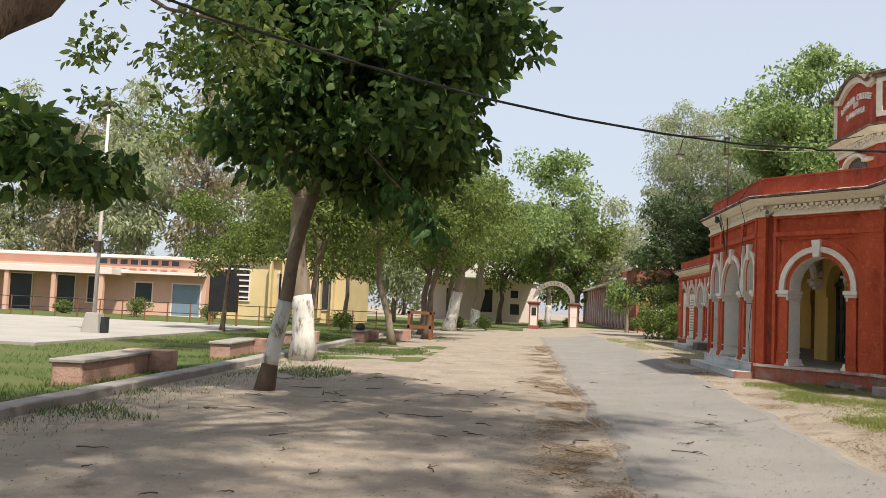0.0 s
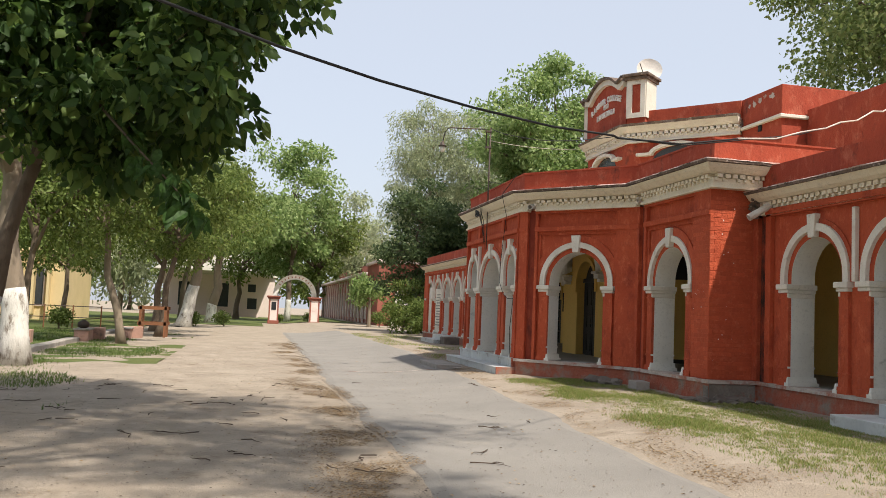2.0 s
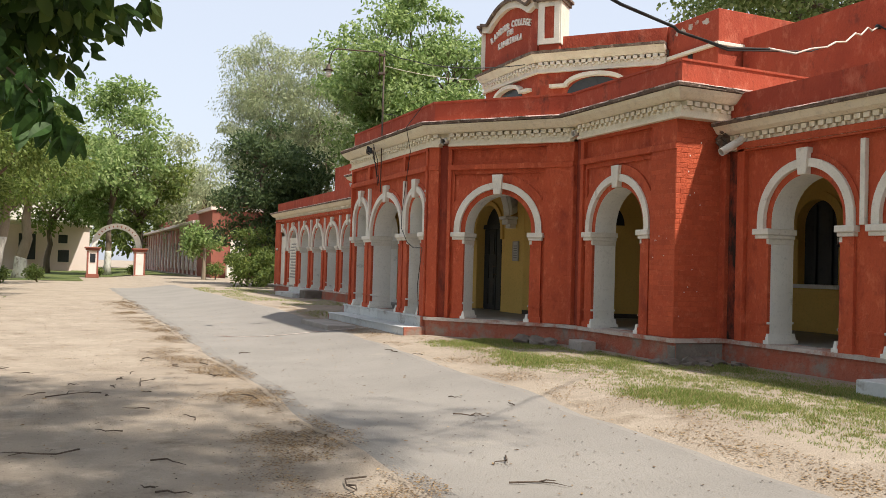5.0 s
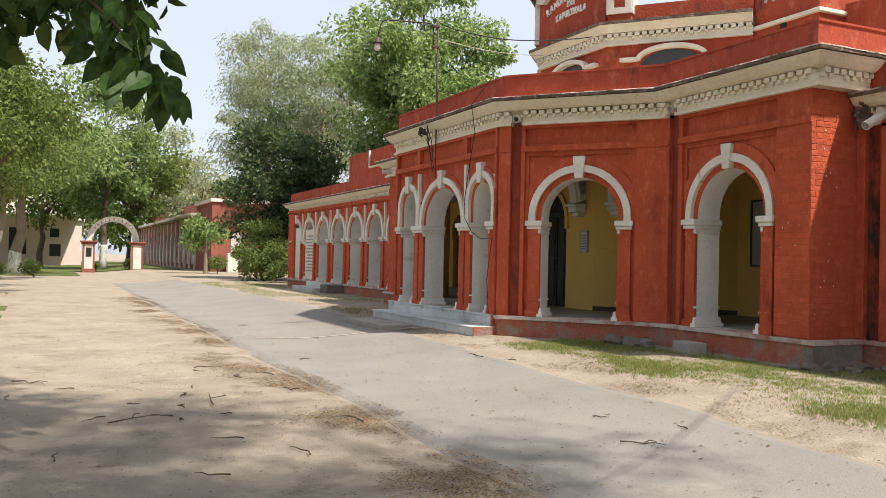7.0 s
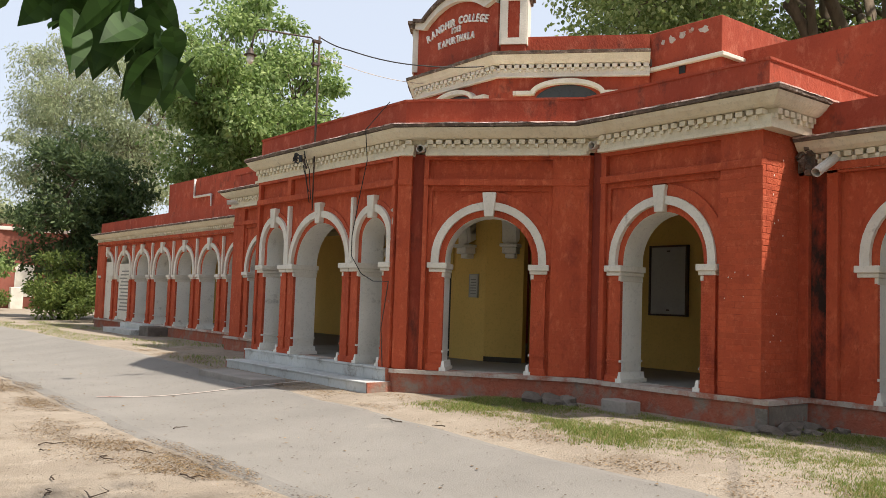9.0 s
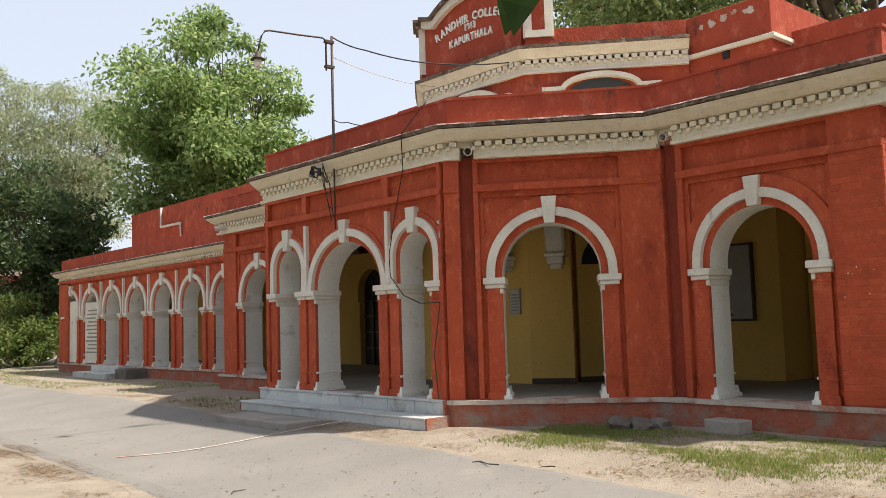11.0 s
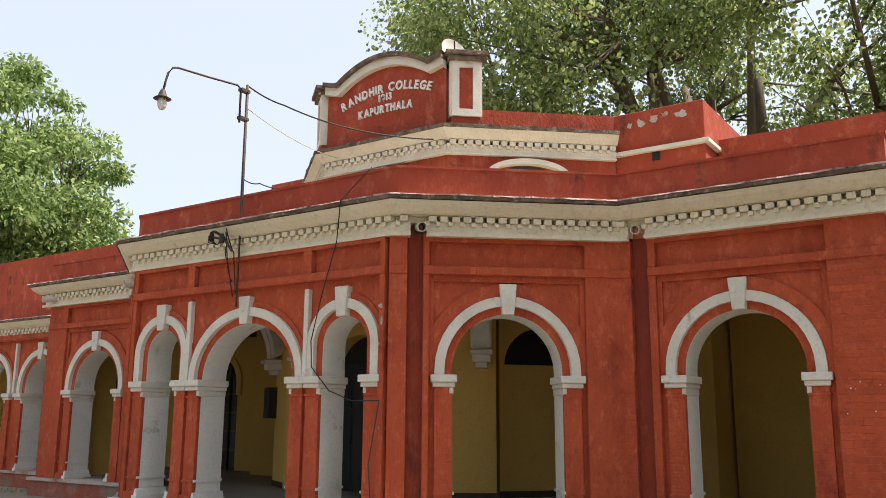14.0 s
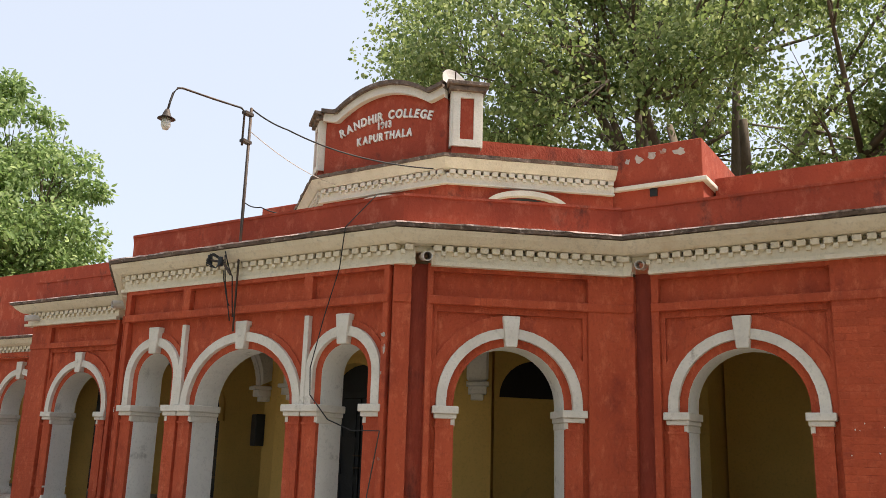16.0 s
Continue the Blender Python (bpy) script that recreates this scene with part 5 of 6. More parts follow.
def far_house(name, label, x0, x1, y0, y1, h, wallmat, openings, roofmat, eave=0.3, group=""):
    """A plain far building whose south or west face is seen; openings: x0, x1, z0, z1, material on the south face."""
    th = thing(name, label, "house", ((x0 + x1) / 2, y0, level(x0)), group=group)
    cx = (x0 + x1) / 2
    part("wall", Shape().box(x0 - cx, x1 - cx, 0, y1 - y0, 0, h), wallmat, th)
    part("roof", Shape().box(x0 - cx - eave, x1 - cx + eave, -eave, y1 - y0 + eave, h, h + 0.22), roofmat, th, bevel=0.02)
    for a, b, z0, z1, mt in openings:
        w = part("window" if z0 > 0.3 else "door", Shape().box(a - cx, b - cx, -0.03, 0.02, z0, z1), mt, th)
        part("frame", Shape().box(a - cx - 0.08, a - cx, -0.07, 0.0, z0, z1).box(b - cx, b - cx + 0.08, -0.07, 0.0, z0, z1).box(a - cx - 0.12, b - cx + 0.12, -0.1, 0.0, z1, z1 + 0.1).box(a - cx - 0.12, b - cx + 0.12, -0.1, 0.0, z0 - 0.08, z0), PALEPINK, w)
    return th


pk = far_house("pink_block", "long low pink block with a veranda and flat roof", -46, -21.8, 59, 66, 4.0, PINK,
               [(-24.2, -22.2, 0.1, 2.3, BLUEDOOR), (-26.9, -25.7, 1.0, 2.3, DARKGLASS), (-30.4, -29.3, 0.8, 2.6, DARKGLASS), (-33.0, -31.4, 0.1, 2.6, DARKGLASS), (-36.5, -34.6, 0.1, 2.6, DARKGLASS), (-40.0, -38.4, 0.1, 2.6, DARKGLASS)], PALEPINK, 0.3)
pk_c = (-46 - 21.8) / 2
part("veranda_roof", Shape().box(-46 - pk_c, -27.6 - pk_c, -2.4, 0.0, 2.75, 3.2), PALEPINK, pk, bevel=0.02)
part("canopy", Shape().box(-27.6 - pk_c, -21.8 - pk_c, -1.0, 0.0, 2.9, 3.1), PALEPINK, pk, bevel=0.02)
for i in range(6):
    part("veranda_post", Shape().box(-45.5 + 3.4 * i - pk_c, -45.2 + 3.4 * i - pk_c, -2.3, -2.0, 0, 2.75), PINK, pk)
for k in range(8):
    part("letter_bar", Shape().box(-29.5 + 0.75 * k - pk_c, -29.0 + 0.75 * k - pk_c, -0.33, -0.3, 3.55, 3.9), BLACKWOOD, pk)
by = far_house("buff_block", "buff classroom wing with louvred windows and flat roof", -21.7, -12.2, 60.5, 70, 4.35, BUFF,
               [(-21.0, -19.2, 1.4, 3.9, DARKGLASS), (-17.0, -16.2, 1.0, 3.4, DARKGLASS), (-15.6, -14.8, 1.0, 3.4, DARKGLASS), (-14.2, -13.4, 1.0, 3.4, DARKGLASS)], BUFF, 0.35)
by_c = (-21.7 - 12.2) / 2
for k in range(6):
    part("louvre", Shape().box(-21.0 - by_c, -19.2 - by_c, -0.12, -0.03, 1.55 + 0.4 * k, 1.66 + 0.4 * k), PALEPINK, by)
for k in range(6):
    part("fin", Shape().box(-17.6 + 0.9 * k - by_c, -17.45 + 0.9 * k - by_c, -0.6, 0.0, 0.4, 4.3), BUFF, by)
far_house("pale_house", "pale pink two-windowed house beyond the gate", -11.5, 2.4, 116, 126, 5.2, PALEPINK,
          [(-9.6, -7.8, 1.2, 4.2, DARKGLASS), (-5.2, -3.4, 1.2, 4.2, DARKGLASS), (-1.0, 0.2, 1.0, 2.4, DARKGLASS), (-1.0, 0.0, 3.2, 4.2, DARKGLASS)], WHITE, 0.3)
gable = single("gable_roof", Shape().prism([(-11.8, 5.42), (2.0, 5.42), (-1.2, 7.6), (-8.4, 7.6)], -0.5, 9.0), WHITE, "pale hipped roof of the far house", "roof", m=pose(0, 116, 0.0, 90, 0, 180) @ Matrix.Diagonal((-1, 1, -1, 1)))
# long far arcade on the east side of the drive
fa = thing("far_arcade", "long dark red brick arcade receding beside the drive", "building", (10.4, 77.0, 0.26))
part("wall", Shape().box(0.0, 6.0, 6.0, 62.0, 0, 4.6), FARBRICK, fa)
part("roof", Shape().box(-0.7, 6.2, 5.9, 62.0, 4.6, 4.85), PALEPINK, fa, bevel=0.02)
part("upper_wall", Shape().box(1.8, 6.0, 6.0, 62.0, 4.85, 6.4), FARBRICK, fa)
for i in range(18):
    y = 7.2 + 3.0 * i
    o = part("arched_opening", arched_wall(2.4, 0.4, 4.2, [(1.2, 0.75, 3.2)], 0.06).mesh("arched_opening", [FARBRICK, PALEPINK, FARBRICK]), None, fa, m=facing((-0.06, y), (-0.06, y + 2.4)))
    # Dark panel that paints the arcade's inner shade behind the arch.
    part("shade", Shape().box(-0.03, 0.01, y + 0.4, y + 2.0, 0.4, 3.3), DARKGLASS, fa)
    part("column", Shape().box(-0.16, 0.0, y - 0.3, y, 0.0, 4.5), PALEPINK, fa)
rb = thing("red_pavilion", "square red brick pavilion at the head of the far arcade", "building", (10.9, 75.0, 0.26))
part("wall", Shape().box(-1.0, 6.0, -1.6, 5.9, 0, 5.3), FARBRICK, rb)
part("roof", Shape().box(-1.2, 6.2, -1.8, 6.0, 5.3, 5.55), PALEPINK, rb, bevel=0.02)
part("window", Shape().box(0.4, 1.6, -1.64, -1.6, 0.8, 3.0), WHITE, rb, "whitened arched panel")
part("pilaster", Shape().box(-1.06, -0.5, -1.66, -1.6, 0, 5.2), FARBRICK, rb)
single("white_post", Shape().box(10.9, 11.7, 72.4, 72.9, 0.2, 1.7), WHITE, "low whitewashed post by the pavilion", "post", bevel=0.03)

# ---------------------------------------------------------------- things on the west lawn
def bench(x, y, length, turn, label):
    b = thing("masonry_bench", label, "bench", (x, y, level(x) - 0.02), turn, group="masonry benches")
    part("body", Shape().box(-0.24, 0.24, 0, length, 0, 0.40), BENCHBRICK, b, bevel=0.012)
    part("seat", Shape().box(-0.28, 0.28, -0.04, length + 0.04, 0.40, 0.46), KERB, b, "worn plaster seat", bevel=0.012)
    part("end_block", Shape().box(-0.26, 0.62, length + 0.045, length + 0.55, 0, 0.47), BENCHBRICK, b, bevel=0.012)


bench(-6.95, 13.0, 2.9, 4, "low pink masonry bench on the lawn edge")
bench(-7.1, 20.4, 2.4, 4, "low pink masonry bench behind the kerb")
bench(-7.6, 28.6, 2.0, 4, "low pink masonry bench on the grass")
bench(-6.2, 33.8, 1.6, 4, "low pink masonry bench beside a slim tree")
bench(-5.2, 36.8, 1.4, 4, "short pale masonry bench by the trees")
lampost = thing("street_lamp", "tall thin steel lamp post with a flat head and concrete foot", "street lamp", (-14.4, 28.5, 0.05))
part("foot", Shape().box(-0.32, 0.32, -0.32, 0.32, 0, 0.75, 0, 0.1), CONCRETE, lampost, "concrete foot", bevel=0.02)
part("pole", Shape().tube([(0, 0, 0.7), (0, 0, 4.2), (0, 0, 8.0)], [0.075, 0.06, 0.045], 10), PIPE, lampost, smooth=True)
part("head", Shape().box(-0.12, 0.62, -0.16, 0.16, 7.95, 8.08, 0, 0.03), STEEL, lampost, "flat grey lamp head", m=pose(0, 0, 0, 0, 0, 160), bevel=0.02)
part("box", Shape().box(-0.1, 0.1, -0.18, -0.06, 2.8, 3.2), STEEL, lampost)
part("dark_box", Shape().box(0.34, 0.5, -0.2, 0.1, 0.0, 0.62), BLACKWOOD, lampost)
nb = thing("notice_stand", "black notice board on orange legs", "notice board", (-14.6, 42.0, 0.05))
part("panel", Shape().box(-0.75, 0.75, -0.03, 0.03, 0.75, 2.55), SIGNBLACK, nb, bevel=0.02)
part("top_panel", Shape().box(-0.6, 0.6, -0.03, 0.03, 2.552, 2.75), SIGNBLACK, nb)
for sx in (-0.7, 0.7):
    part("leg", Shape().box(sx - 0.04, sx + 0.04, 0.03, 0.1, 0, 2.0), TIMBER, nb)
rail = thing("lawn_railing", "low thin metal railing along the court", "railing", (0, 0, 0))
for i in range(19):
    part("post", Shape().tube([(-31 + 1.3 * i, 46.5, 0.0), (-31 + 1.3 * i, 46.5, 1.15)], 0.035, 6), TIMBER, rail)
for z in (0.55, 1.1):
    part("rail", Shape().tube([(-31, 46.5, z), (-7.6, 46.5, z)], 0.025, 6), STEEL, rail)
guard = thing("tree_guard", "weathered wooden tree guard round a trunk", "tree guard", (-4.45, 40.0, -0.25))
for i, (a, b) in enumerate(((-0.5, -0.5), (0.5, -0.5), (0.5, 0.5), (-0.5, 0.5))):
    part("post", Shape().box(a - 0.05, a + 0.05, b - 0.05, b + 0.05, 0, 1.55), TIMBER, guard)
for z in (0.75, 1.4):
    for b in (-0.55, 0.5):
        part("slat", Shape().box(-0.6, 0.6, b, b + 0.05, z, z + 0.14), TIMBER, guard)
pot = single("stone_ball", Shape().tube([(0, 0, 0), (0, 0, 0.06), (0, 0, 0.2), (0, 0, 0.3)], [0.1, 0.2, 0.2, 0.06], 10), STEEL, "dark round bowl on a bench", "bowl", m=pose(-6.25, 34.4, 0.44), smooth=True)

# ---------------------------------------------------------------- building details
def spout(name, at, way, length, r, label):
    d = Vector(way).normalized()
    a = Vector(at)
    sp = thing(name, label, "pipe", at)
    s = Shape()
    n = 12
    side = d.cross(Vector((0, 0, 1))).normalized()
    up = side.cross(d)
    for q0, q1 in (((r, 0.0), (r, length)), ((r, length), (r * 0.84, length)), ((r * 0.84, length), (r * 0.84, 0.0))):
        for i in range(n):
            pts = []
            for (rr, l), k in ((q0, i), (q1, i), (q1, i + 1), (q0, i + 1)):
                w = 2 * math.pi * k / n
                pts.append(d * l + side * rr * math.cos(w) + up * rr * math.sin(w))
            s.face(pts)
    part("pipe", s, PIPE, sp, smooth=True)
    return sp


spout("rain_spout", (5.52, 19.36, 3.94), (-0.72, -0.66, -0.20), 0.30, 0.058, "white rain spout under the porch cornice")
spout("rain_spout", (7.12, 17.235, 3.95), (-0.98, -0.08, -0.16), 0.22, 0.058, "short rain spout in the inner corner")
spout("rain_spout", (7.86, 14.13, 3.53), (-0.83, 0.1, -0.5), 0.46, 0.06, "long pale rain spout under the arcade cornice")
spout("rain_spout", (7.05, 26.4, 4.05), (-0.9, 0.35, -0.1), 0.4, 0.07, "rain spout on the far pavilion")
spout("rain_spout", (7.0, 29.0, 3.95), (-0.9, 0.35, -0.1), 0.3, 0.06, "rain spout on the far pavilion")

pole = thing("lamp_bracket", "black iron lamp pole with a bent arm and hanging lamp", "lamp", (5.13, 22.0, 3.12))
part("pole", Shape().tube([(0, 0, 0), (0, 0, 0.9), (0, 0, 1.6), (0, 0, 3.06)], [0.012, 0.014, 0.022, 0.02], 8), STEEL, pole, smooth=True)
part("arm", Shape().tube([(-0.09, 0.03, 2.5), (-0.09, 0.03, 2.98), (-0.14, 0.045, 3.02), (-0.55, 0.155, 3.02), (-0.96, 0.265, 3.03), (-1.03, 0.28, 3.01), (-1.09, 0.287, 2.92), (-1.12, 0.29, 2.80), (-1.145, 0.292, 2.66)], 0.015, 8), STEEL, pole, smooth=True)
for z in (2.54, 2.94):
    part("clamp", Shape().box(-0.12, 0.03, -0.03, 0.05, z, z + 0.04), STEEL, pole)
single("drain_pipe", Shape().tube([(10.62, 40.9, 6.05), (10.62, 40.9, 5.35), (10.62, 39.3, 5.33), (10.62, 39.3, 4.6)], 0.05, 8), PIPE, "pale bent drain pipe on the hall wall", "pipe", smooth=True)
ld = part("lamp_shade", Shape().tube([(-1.145, 0.292, 2.68), (-1.15, 0.292, 2.63), (-1.15, 0.292, 2.585), (-1.15, 0.292, 2.55)], [0.025, 0.045, 0.06, 0.115], 12), STEEL, pole, "black tin shade", smooth=True)
part("glass", Shape().tube([(-1.15, 0.292, 2.55), (-1.15, 0.292, 2.46), (-1.15, 0.292, 2.41)], [0.055, 0.06, 0.035], 12), WHITE, ld, "milky glass jar", smooth=True)
ins = thing("cable_bracket", "rusty cable bracket on the cornice", "bracket", (4.96, 22.1, 3.95))
part("bar", Shape().tube([(0, 0.3, 0.12), (0, 0.0, 0.05), (0, -0.15, -0.12)], 0.018, 6), STEEL, ins)
part("insulator", Shape().tube([(0, 0.25, 0.05), (0, 0.25, 0.17)], [0.035, 0.03], 8), BLACKWOOD, ins)
part("insulator", Shape().tube([(-0.03, 0.02, 0.0), (-0.03, 0.02, 0.12)], [0.035, 0.03], 8), BLACKWOOD, ins)


def cable(name, label, pts, r, mat, sag=0.0):
    P = []
    for a, b in zip(pts, pts[1:]):
        a, b = Vector(a), Vector(b)
        for i in range(8):
            k = i / 8
            P.append(a.lerp(b, k) - Vector((0, 0, sag * 4 * k * (1 - k))))
    P.append(Vector(pts[-1]))
    return single(name, Shape().tube(P, r, 6), mat, label, "cable", smooth=True)


TH = math.radians(209.5)        # the service cable hangs from the hall wall over the drive into the tree


def hung(u, z):
    return (10.66 + u * math.cos(TH), 14.228 + u * math.sin(TH), z)


# One cable in two colours: black against the sky, sunlight painted in as pale.
cable("overhead_cable", "thick black overhead cable from the tree to the building", [hung(u, z) for u, z in ((5.9, 3.90), (7.2, 3.62), (8.42, 3.485), (8.5, 3.50), (9.5, 3.42), (10.6, 3.40), (11.7, 3.42), (12.6, 3.47), (13.9, 3.60), (15.15, 3.78), (16.4, 4.05), (18.5, 4.6))], 0.0125, CABLE)
cable("service_cable", "kinked cable end painted sunlit-pale, tied to an insulator on the hall wall", [hung(u, z) for u, z in ((0.0, 5.56), (0.5, 5.38), (0.8, 5.36), (1.3, 5.13), (1.7, 5.06), (2.3, 4.80), (2.9, 4.66), (3.4, 4.48), (4.2, 4.28), (4.9, 4.07), (5.92, 3.90))], 0.013, PALE_CABLE)
cable("service_cable", "thin black wire wound along the overhead cable", [hung(u, z) for u, z in ((2.9, 4.64), (4.2, 4.25), (5.92, 3.875), (7.2, 3.60), (8.45, 3.49))], 0.008, CABLE)
single("insulator", Shape().tube([(10.72, 14.22, 5.56), (10.62, 14.22, 5.56), (10.60, 14.22, 5.57)], [0.03, 0.045, 0.02], 8), BLACKWOOD, "black insulator on the red hall wall", "insulator", smooth=True)
cable("wall_cable", "black cable dropping down the hall wall", [(10.65, 14.18, 5.56), (10.64, 13.98, 5.42), (10.66, 13.93, 5.1), (10.67, 14.2, 4.6), (10.67, 14.6, 4.3)], 0.014, CABLE)
cable("overhead_cable", "thin black wire from the lamp pole to the drum", [(5.13, 22.0, 6.17), (5.6, 21.75, 5.98), (6.6, 21.35, 5.85), (7.95, 20.85, 5.98)], 0.011, CABLE, 0.03)
cable("wall_cable", "black wire looping from the pole over the parapet", [(5.13, 22.0, 4.85), (5.25, 21.8, 4.78), (5.6, 21.5, 4.72)], 0.008, CABLE, 0.03)
cable("overhead_cable", "thin pale wire above the porch roof", [(5.13, 22.0, 5.85), (8.3, 23.0, 6.1)], 0.006, PALE_CABLE, 0.1)
cable("wall_cable", "black wire drooping over the porch front", [(5.2, 19.85, 4.68), (4.94, 20.1, 4.24), (5.12, 20.3, 3.80), (5.12, 20.5, 3.2), (5.12, 20.66, 2.62), (5.10, 20.62, 2.3), (5.12, 20.35, 2.02), (5.12, 20.0, 1.90), (5.14, 19.62, 1.90)], 0.007, CABLE)
cable("wall_cable", "brown wire hanging beside the porch corner", [(5.14, 19.62, 1.90), (5.12, 19.74, 1.2), (5.14, 19.7, 0.62)], 0.008, STEEL)

for k, (dy, z0, z1) in enumerate(((0.05, 4.1, 3.25), (-0.05, 4.15, 3.3), (0.10, 3.9, 3.45))):
    cable("wall_cable", "loose black wire hanging below the lamp bracket", [(4.98, 22.1, z0), (5.02 + 0.02 * k, 22.05 + dy, (z0 + z1) / 2 + 0.1), (5.08, 22.0 + 0.5 * dy, z1)], 0.008, CABLE, 0.03 * k)
for k in range(3):
    cable("wall_cable", "coil of spare wire tied to the cornice", [(4.93, 22.06 + 0.02 * k, 4.02), (4.90, 22.22 + 0.03 * k, 4.12), (4.91, 22.36, 4.04 - 0.03 * k), (4.93, 22.2, 3.93), (4.93, 22.06 + 0.02 * k, 4.02)], 0.007, CABLE)

dish = thing("satellite_dish", "grey satellite dish behind the name wall", "satellite dish", (8.95, 21.15, 6.12))
s = Shape()
for i in range(5):
    for k in range(20):
        pts = []
        for a, b in ((i, k), (i + 1, k), (i + 1, k + 1), (i, k + 1)):
            r, w = 0.32 * a / 5, 2 * math.pi * b / 20
            pts.append((r * math.cos(w), r * math.sin(w), 0.9 * r * r))
        s.face(pts if i else pts[1:])
part("bowl", s, PIPE, dish, m=pose(0, 0, 1.66, 72, 0, -15), smooth=True)
part("mast", Shape().tube([(0, 0, 0), (0.05, 0, 1.55)], 0.03, 8), STEEL, dish)
part("feed_arm", Shape().tube([(0, 0, 1.4), (-0.25, -0.2, 1.55), (-0.38, -0.28, 1.75)], 0.012, 6), STEEL, dish)

brd = thing("wall_board", "grey metal notice board on the ochre wall", "notice board", (9.84, 18.06, 2.11))
part("panel", Shape().box(-0.02, 0.03, -0.37, 0.37, -0.57, 0.57), BOARD, brd, bevel=0.008)
for e in (-0.39, 0.36):
    part("frame_side", Shape().box(-0.045, 0.03, e, e + 0.03, -0.6, 0.6), STEEL, brd)
for e in (-0.6, 0.57):
    part("frame_rail", Shape().box(-0.045, 0.03, -0.36, 0.36, e, e + 0.03), STEEL, brd)
for z in (-0.5, 0.5):
    part("latch", Shape().box(-0.03, -0.02, -0.03, 0.03, z - 0.012, z + 0.012), STEEL, brd)
pn = thing("framed_notice", "small framed paper notice on the ochre wall", "notice", (7.815, 20.765, 1.93), 0)
part("sheet", Shape().box(-0.03, -0.004, -0.10, 0.10, -0.19, 0.19), PAPER, pn)
part("frame", Shape().box(-0.035, 0.0, -0.12, -0.10, -0.21, 0.21).box(-0.035, 0.0, 0.10, 0.12, -0.21, 0.21).box(-0.035, 0.0, -0.10, 0.10, 0.19, 0.21).box(-0.035, 0.0, -0.10, 0.10, -0.21, -0.19), BOARD, pn)
for k in range(6):
    part("print_line", Shape().box(-0.033, -0.03, -0.075, 0.075, -0.15 + 0.05 * k, -0.13 + 0.05 * k), INK, pn)
eb = thing("meter_box", "black electric meter box on the ochre wall", "meter box", (8.21, 24.28, 1.96), -31)
part("case", Shape().box(-0.16, 0.02, -0.15, 0.15, -0.26, 0.26), BLACKWOOD, eb, bevel=0.012)
mt = thing("motto_board", "long black board with white capitals on the ochre wall", "sign", (10.66, 13.45, 2.16))
part("panel", Shape().box(-0.02, 0.04, -1.5, 1.5, -0.11, 0.11), SIGNBLACK, mt)
letters("HARD", 0.15, 0.0, -0.055, mt, Matrix(((0, -1, 0, -0.022), (1, 0, 0, 1.24), (0, 0, 1, 0), (0, 0, 0, 1))), WHITE, 0.004)
for k in range(16):
    part("letter_bar", Shape().box(-0.026, -0.02, 0.92 - 0.15 * k - (0.06 if k % 5 == 4 else 0), 1.02 - 0.15 * k - (0.06 if k % 5 == 4 else 0), -0.055, 0.055), WHITE, mt)

part("broken_corner", Shape().box(7.78, 7.9, 14.36, 14.58, 3.36, 3.66), COPING, building, "dark broken masonry behind the spout")
for k in range(7):
    part("rubble", Shape().box(-0.05, 0.05, -0.04, 0.04, -0.03, 0.03), COPING, building, m=pose(7.72 + 0.02 * (k % 3), 14.40 + 0.03 * (k % 5), 3.34 + 0.055 * k, 20 * k, 13 * k, 37 * k))
# patches of bare grey cement on the plinth
for x0, x1, y0, y1, z1 in ((6.944, 6.952, 14.46, 14.62, 0.50), (6.96, 7.80, 14.444, 14.452, 0.53)):
    part("bare_patch", Shape().box(x0, x1, y0, y1, 0.2, z1), CONCRETE_DARK, building, "grey cement where the red wash has gone")

# stones beside the plinth
rs = random.Random(31)
def rock(at, size, seed, label):
    bm = bmesh.new()
    bmesh.ops.create_icosphere(bm, subdivisions=2, radius=1.0)
    for v in bm.verts:
        k = max(abs(v.co.x), abs(v.co.y), abs(v.co.z)) ** 0.6
        v.co = v.co / k * (1 + 0.45 * noise.noise(v.co * 1.6 + Vector((seed, 0, 0))) + 0.15 * noise.noise(v.co * 4 + Vector((0, seed, 0))))
        v.co = Vector((v.co.x * size[0], v.co.y * size[1], v.co.z * size[2]))
    me = bpy.data.meshes.new("stone")
    bm.to_mesh(me)
    bm.free()
    me.materials.append(STONE)
    return tagged(new("stone", me), label, "stone", "loose stones by the plinth"), me
for i, (x, y, a, b, c) in enumerate(((6.40, 17.40, 0.17, 0.15, 0.11), (6.22, 17.60, 0.16, 0.14, 0.12), (6.55, 17.22, 0.13, 0.12, 0.10), (6.80, 14.36, 0.24, 0.11, 0.07), (7.02, 14.22, 0.13, 0.10, 0.09), (7.22, 14.33, 0.22, 0.12, 0.06), (7.52, 14.24, 0.12, 0.15, 0.07), (6.62, 14.5, 0.12, 0.09, 0.05), (7.66, 13.95, 0.17, 0.10, 0.05), (7.15, 14.02, 0.09, 0.08, 0.05), (6.9, 14.1, 0.07, 0.06, 0.04))):
    ob, _ = rock((x, y), (a, b, c), 3.1 * i, "rough grey stone lying against the plinth")
    ob.matrix_basis = pose(x, y, level(x) + c * 0.2, rs.uniform(-12, 12), rs.uniform(-12, 12), rs.uniform(0, 360))
single("concrete_block", Shape().box(-0.24, 0.24, -0.13, 0.13, 0, 0.17), KERB, "grey concrete block beside the plinth", "block", m=pose(6.62, 16.35, level(6.6) - 0.01, 0, 0, 82), bevel=0.012)

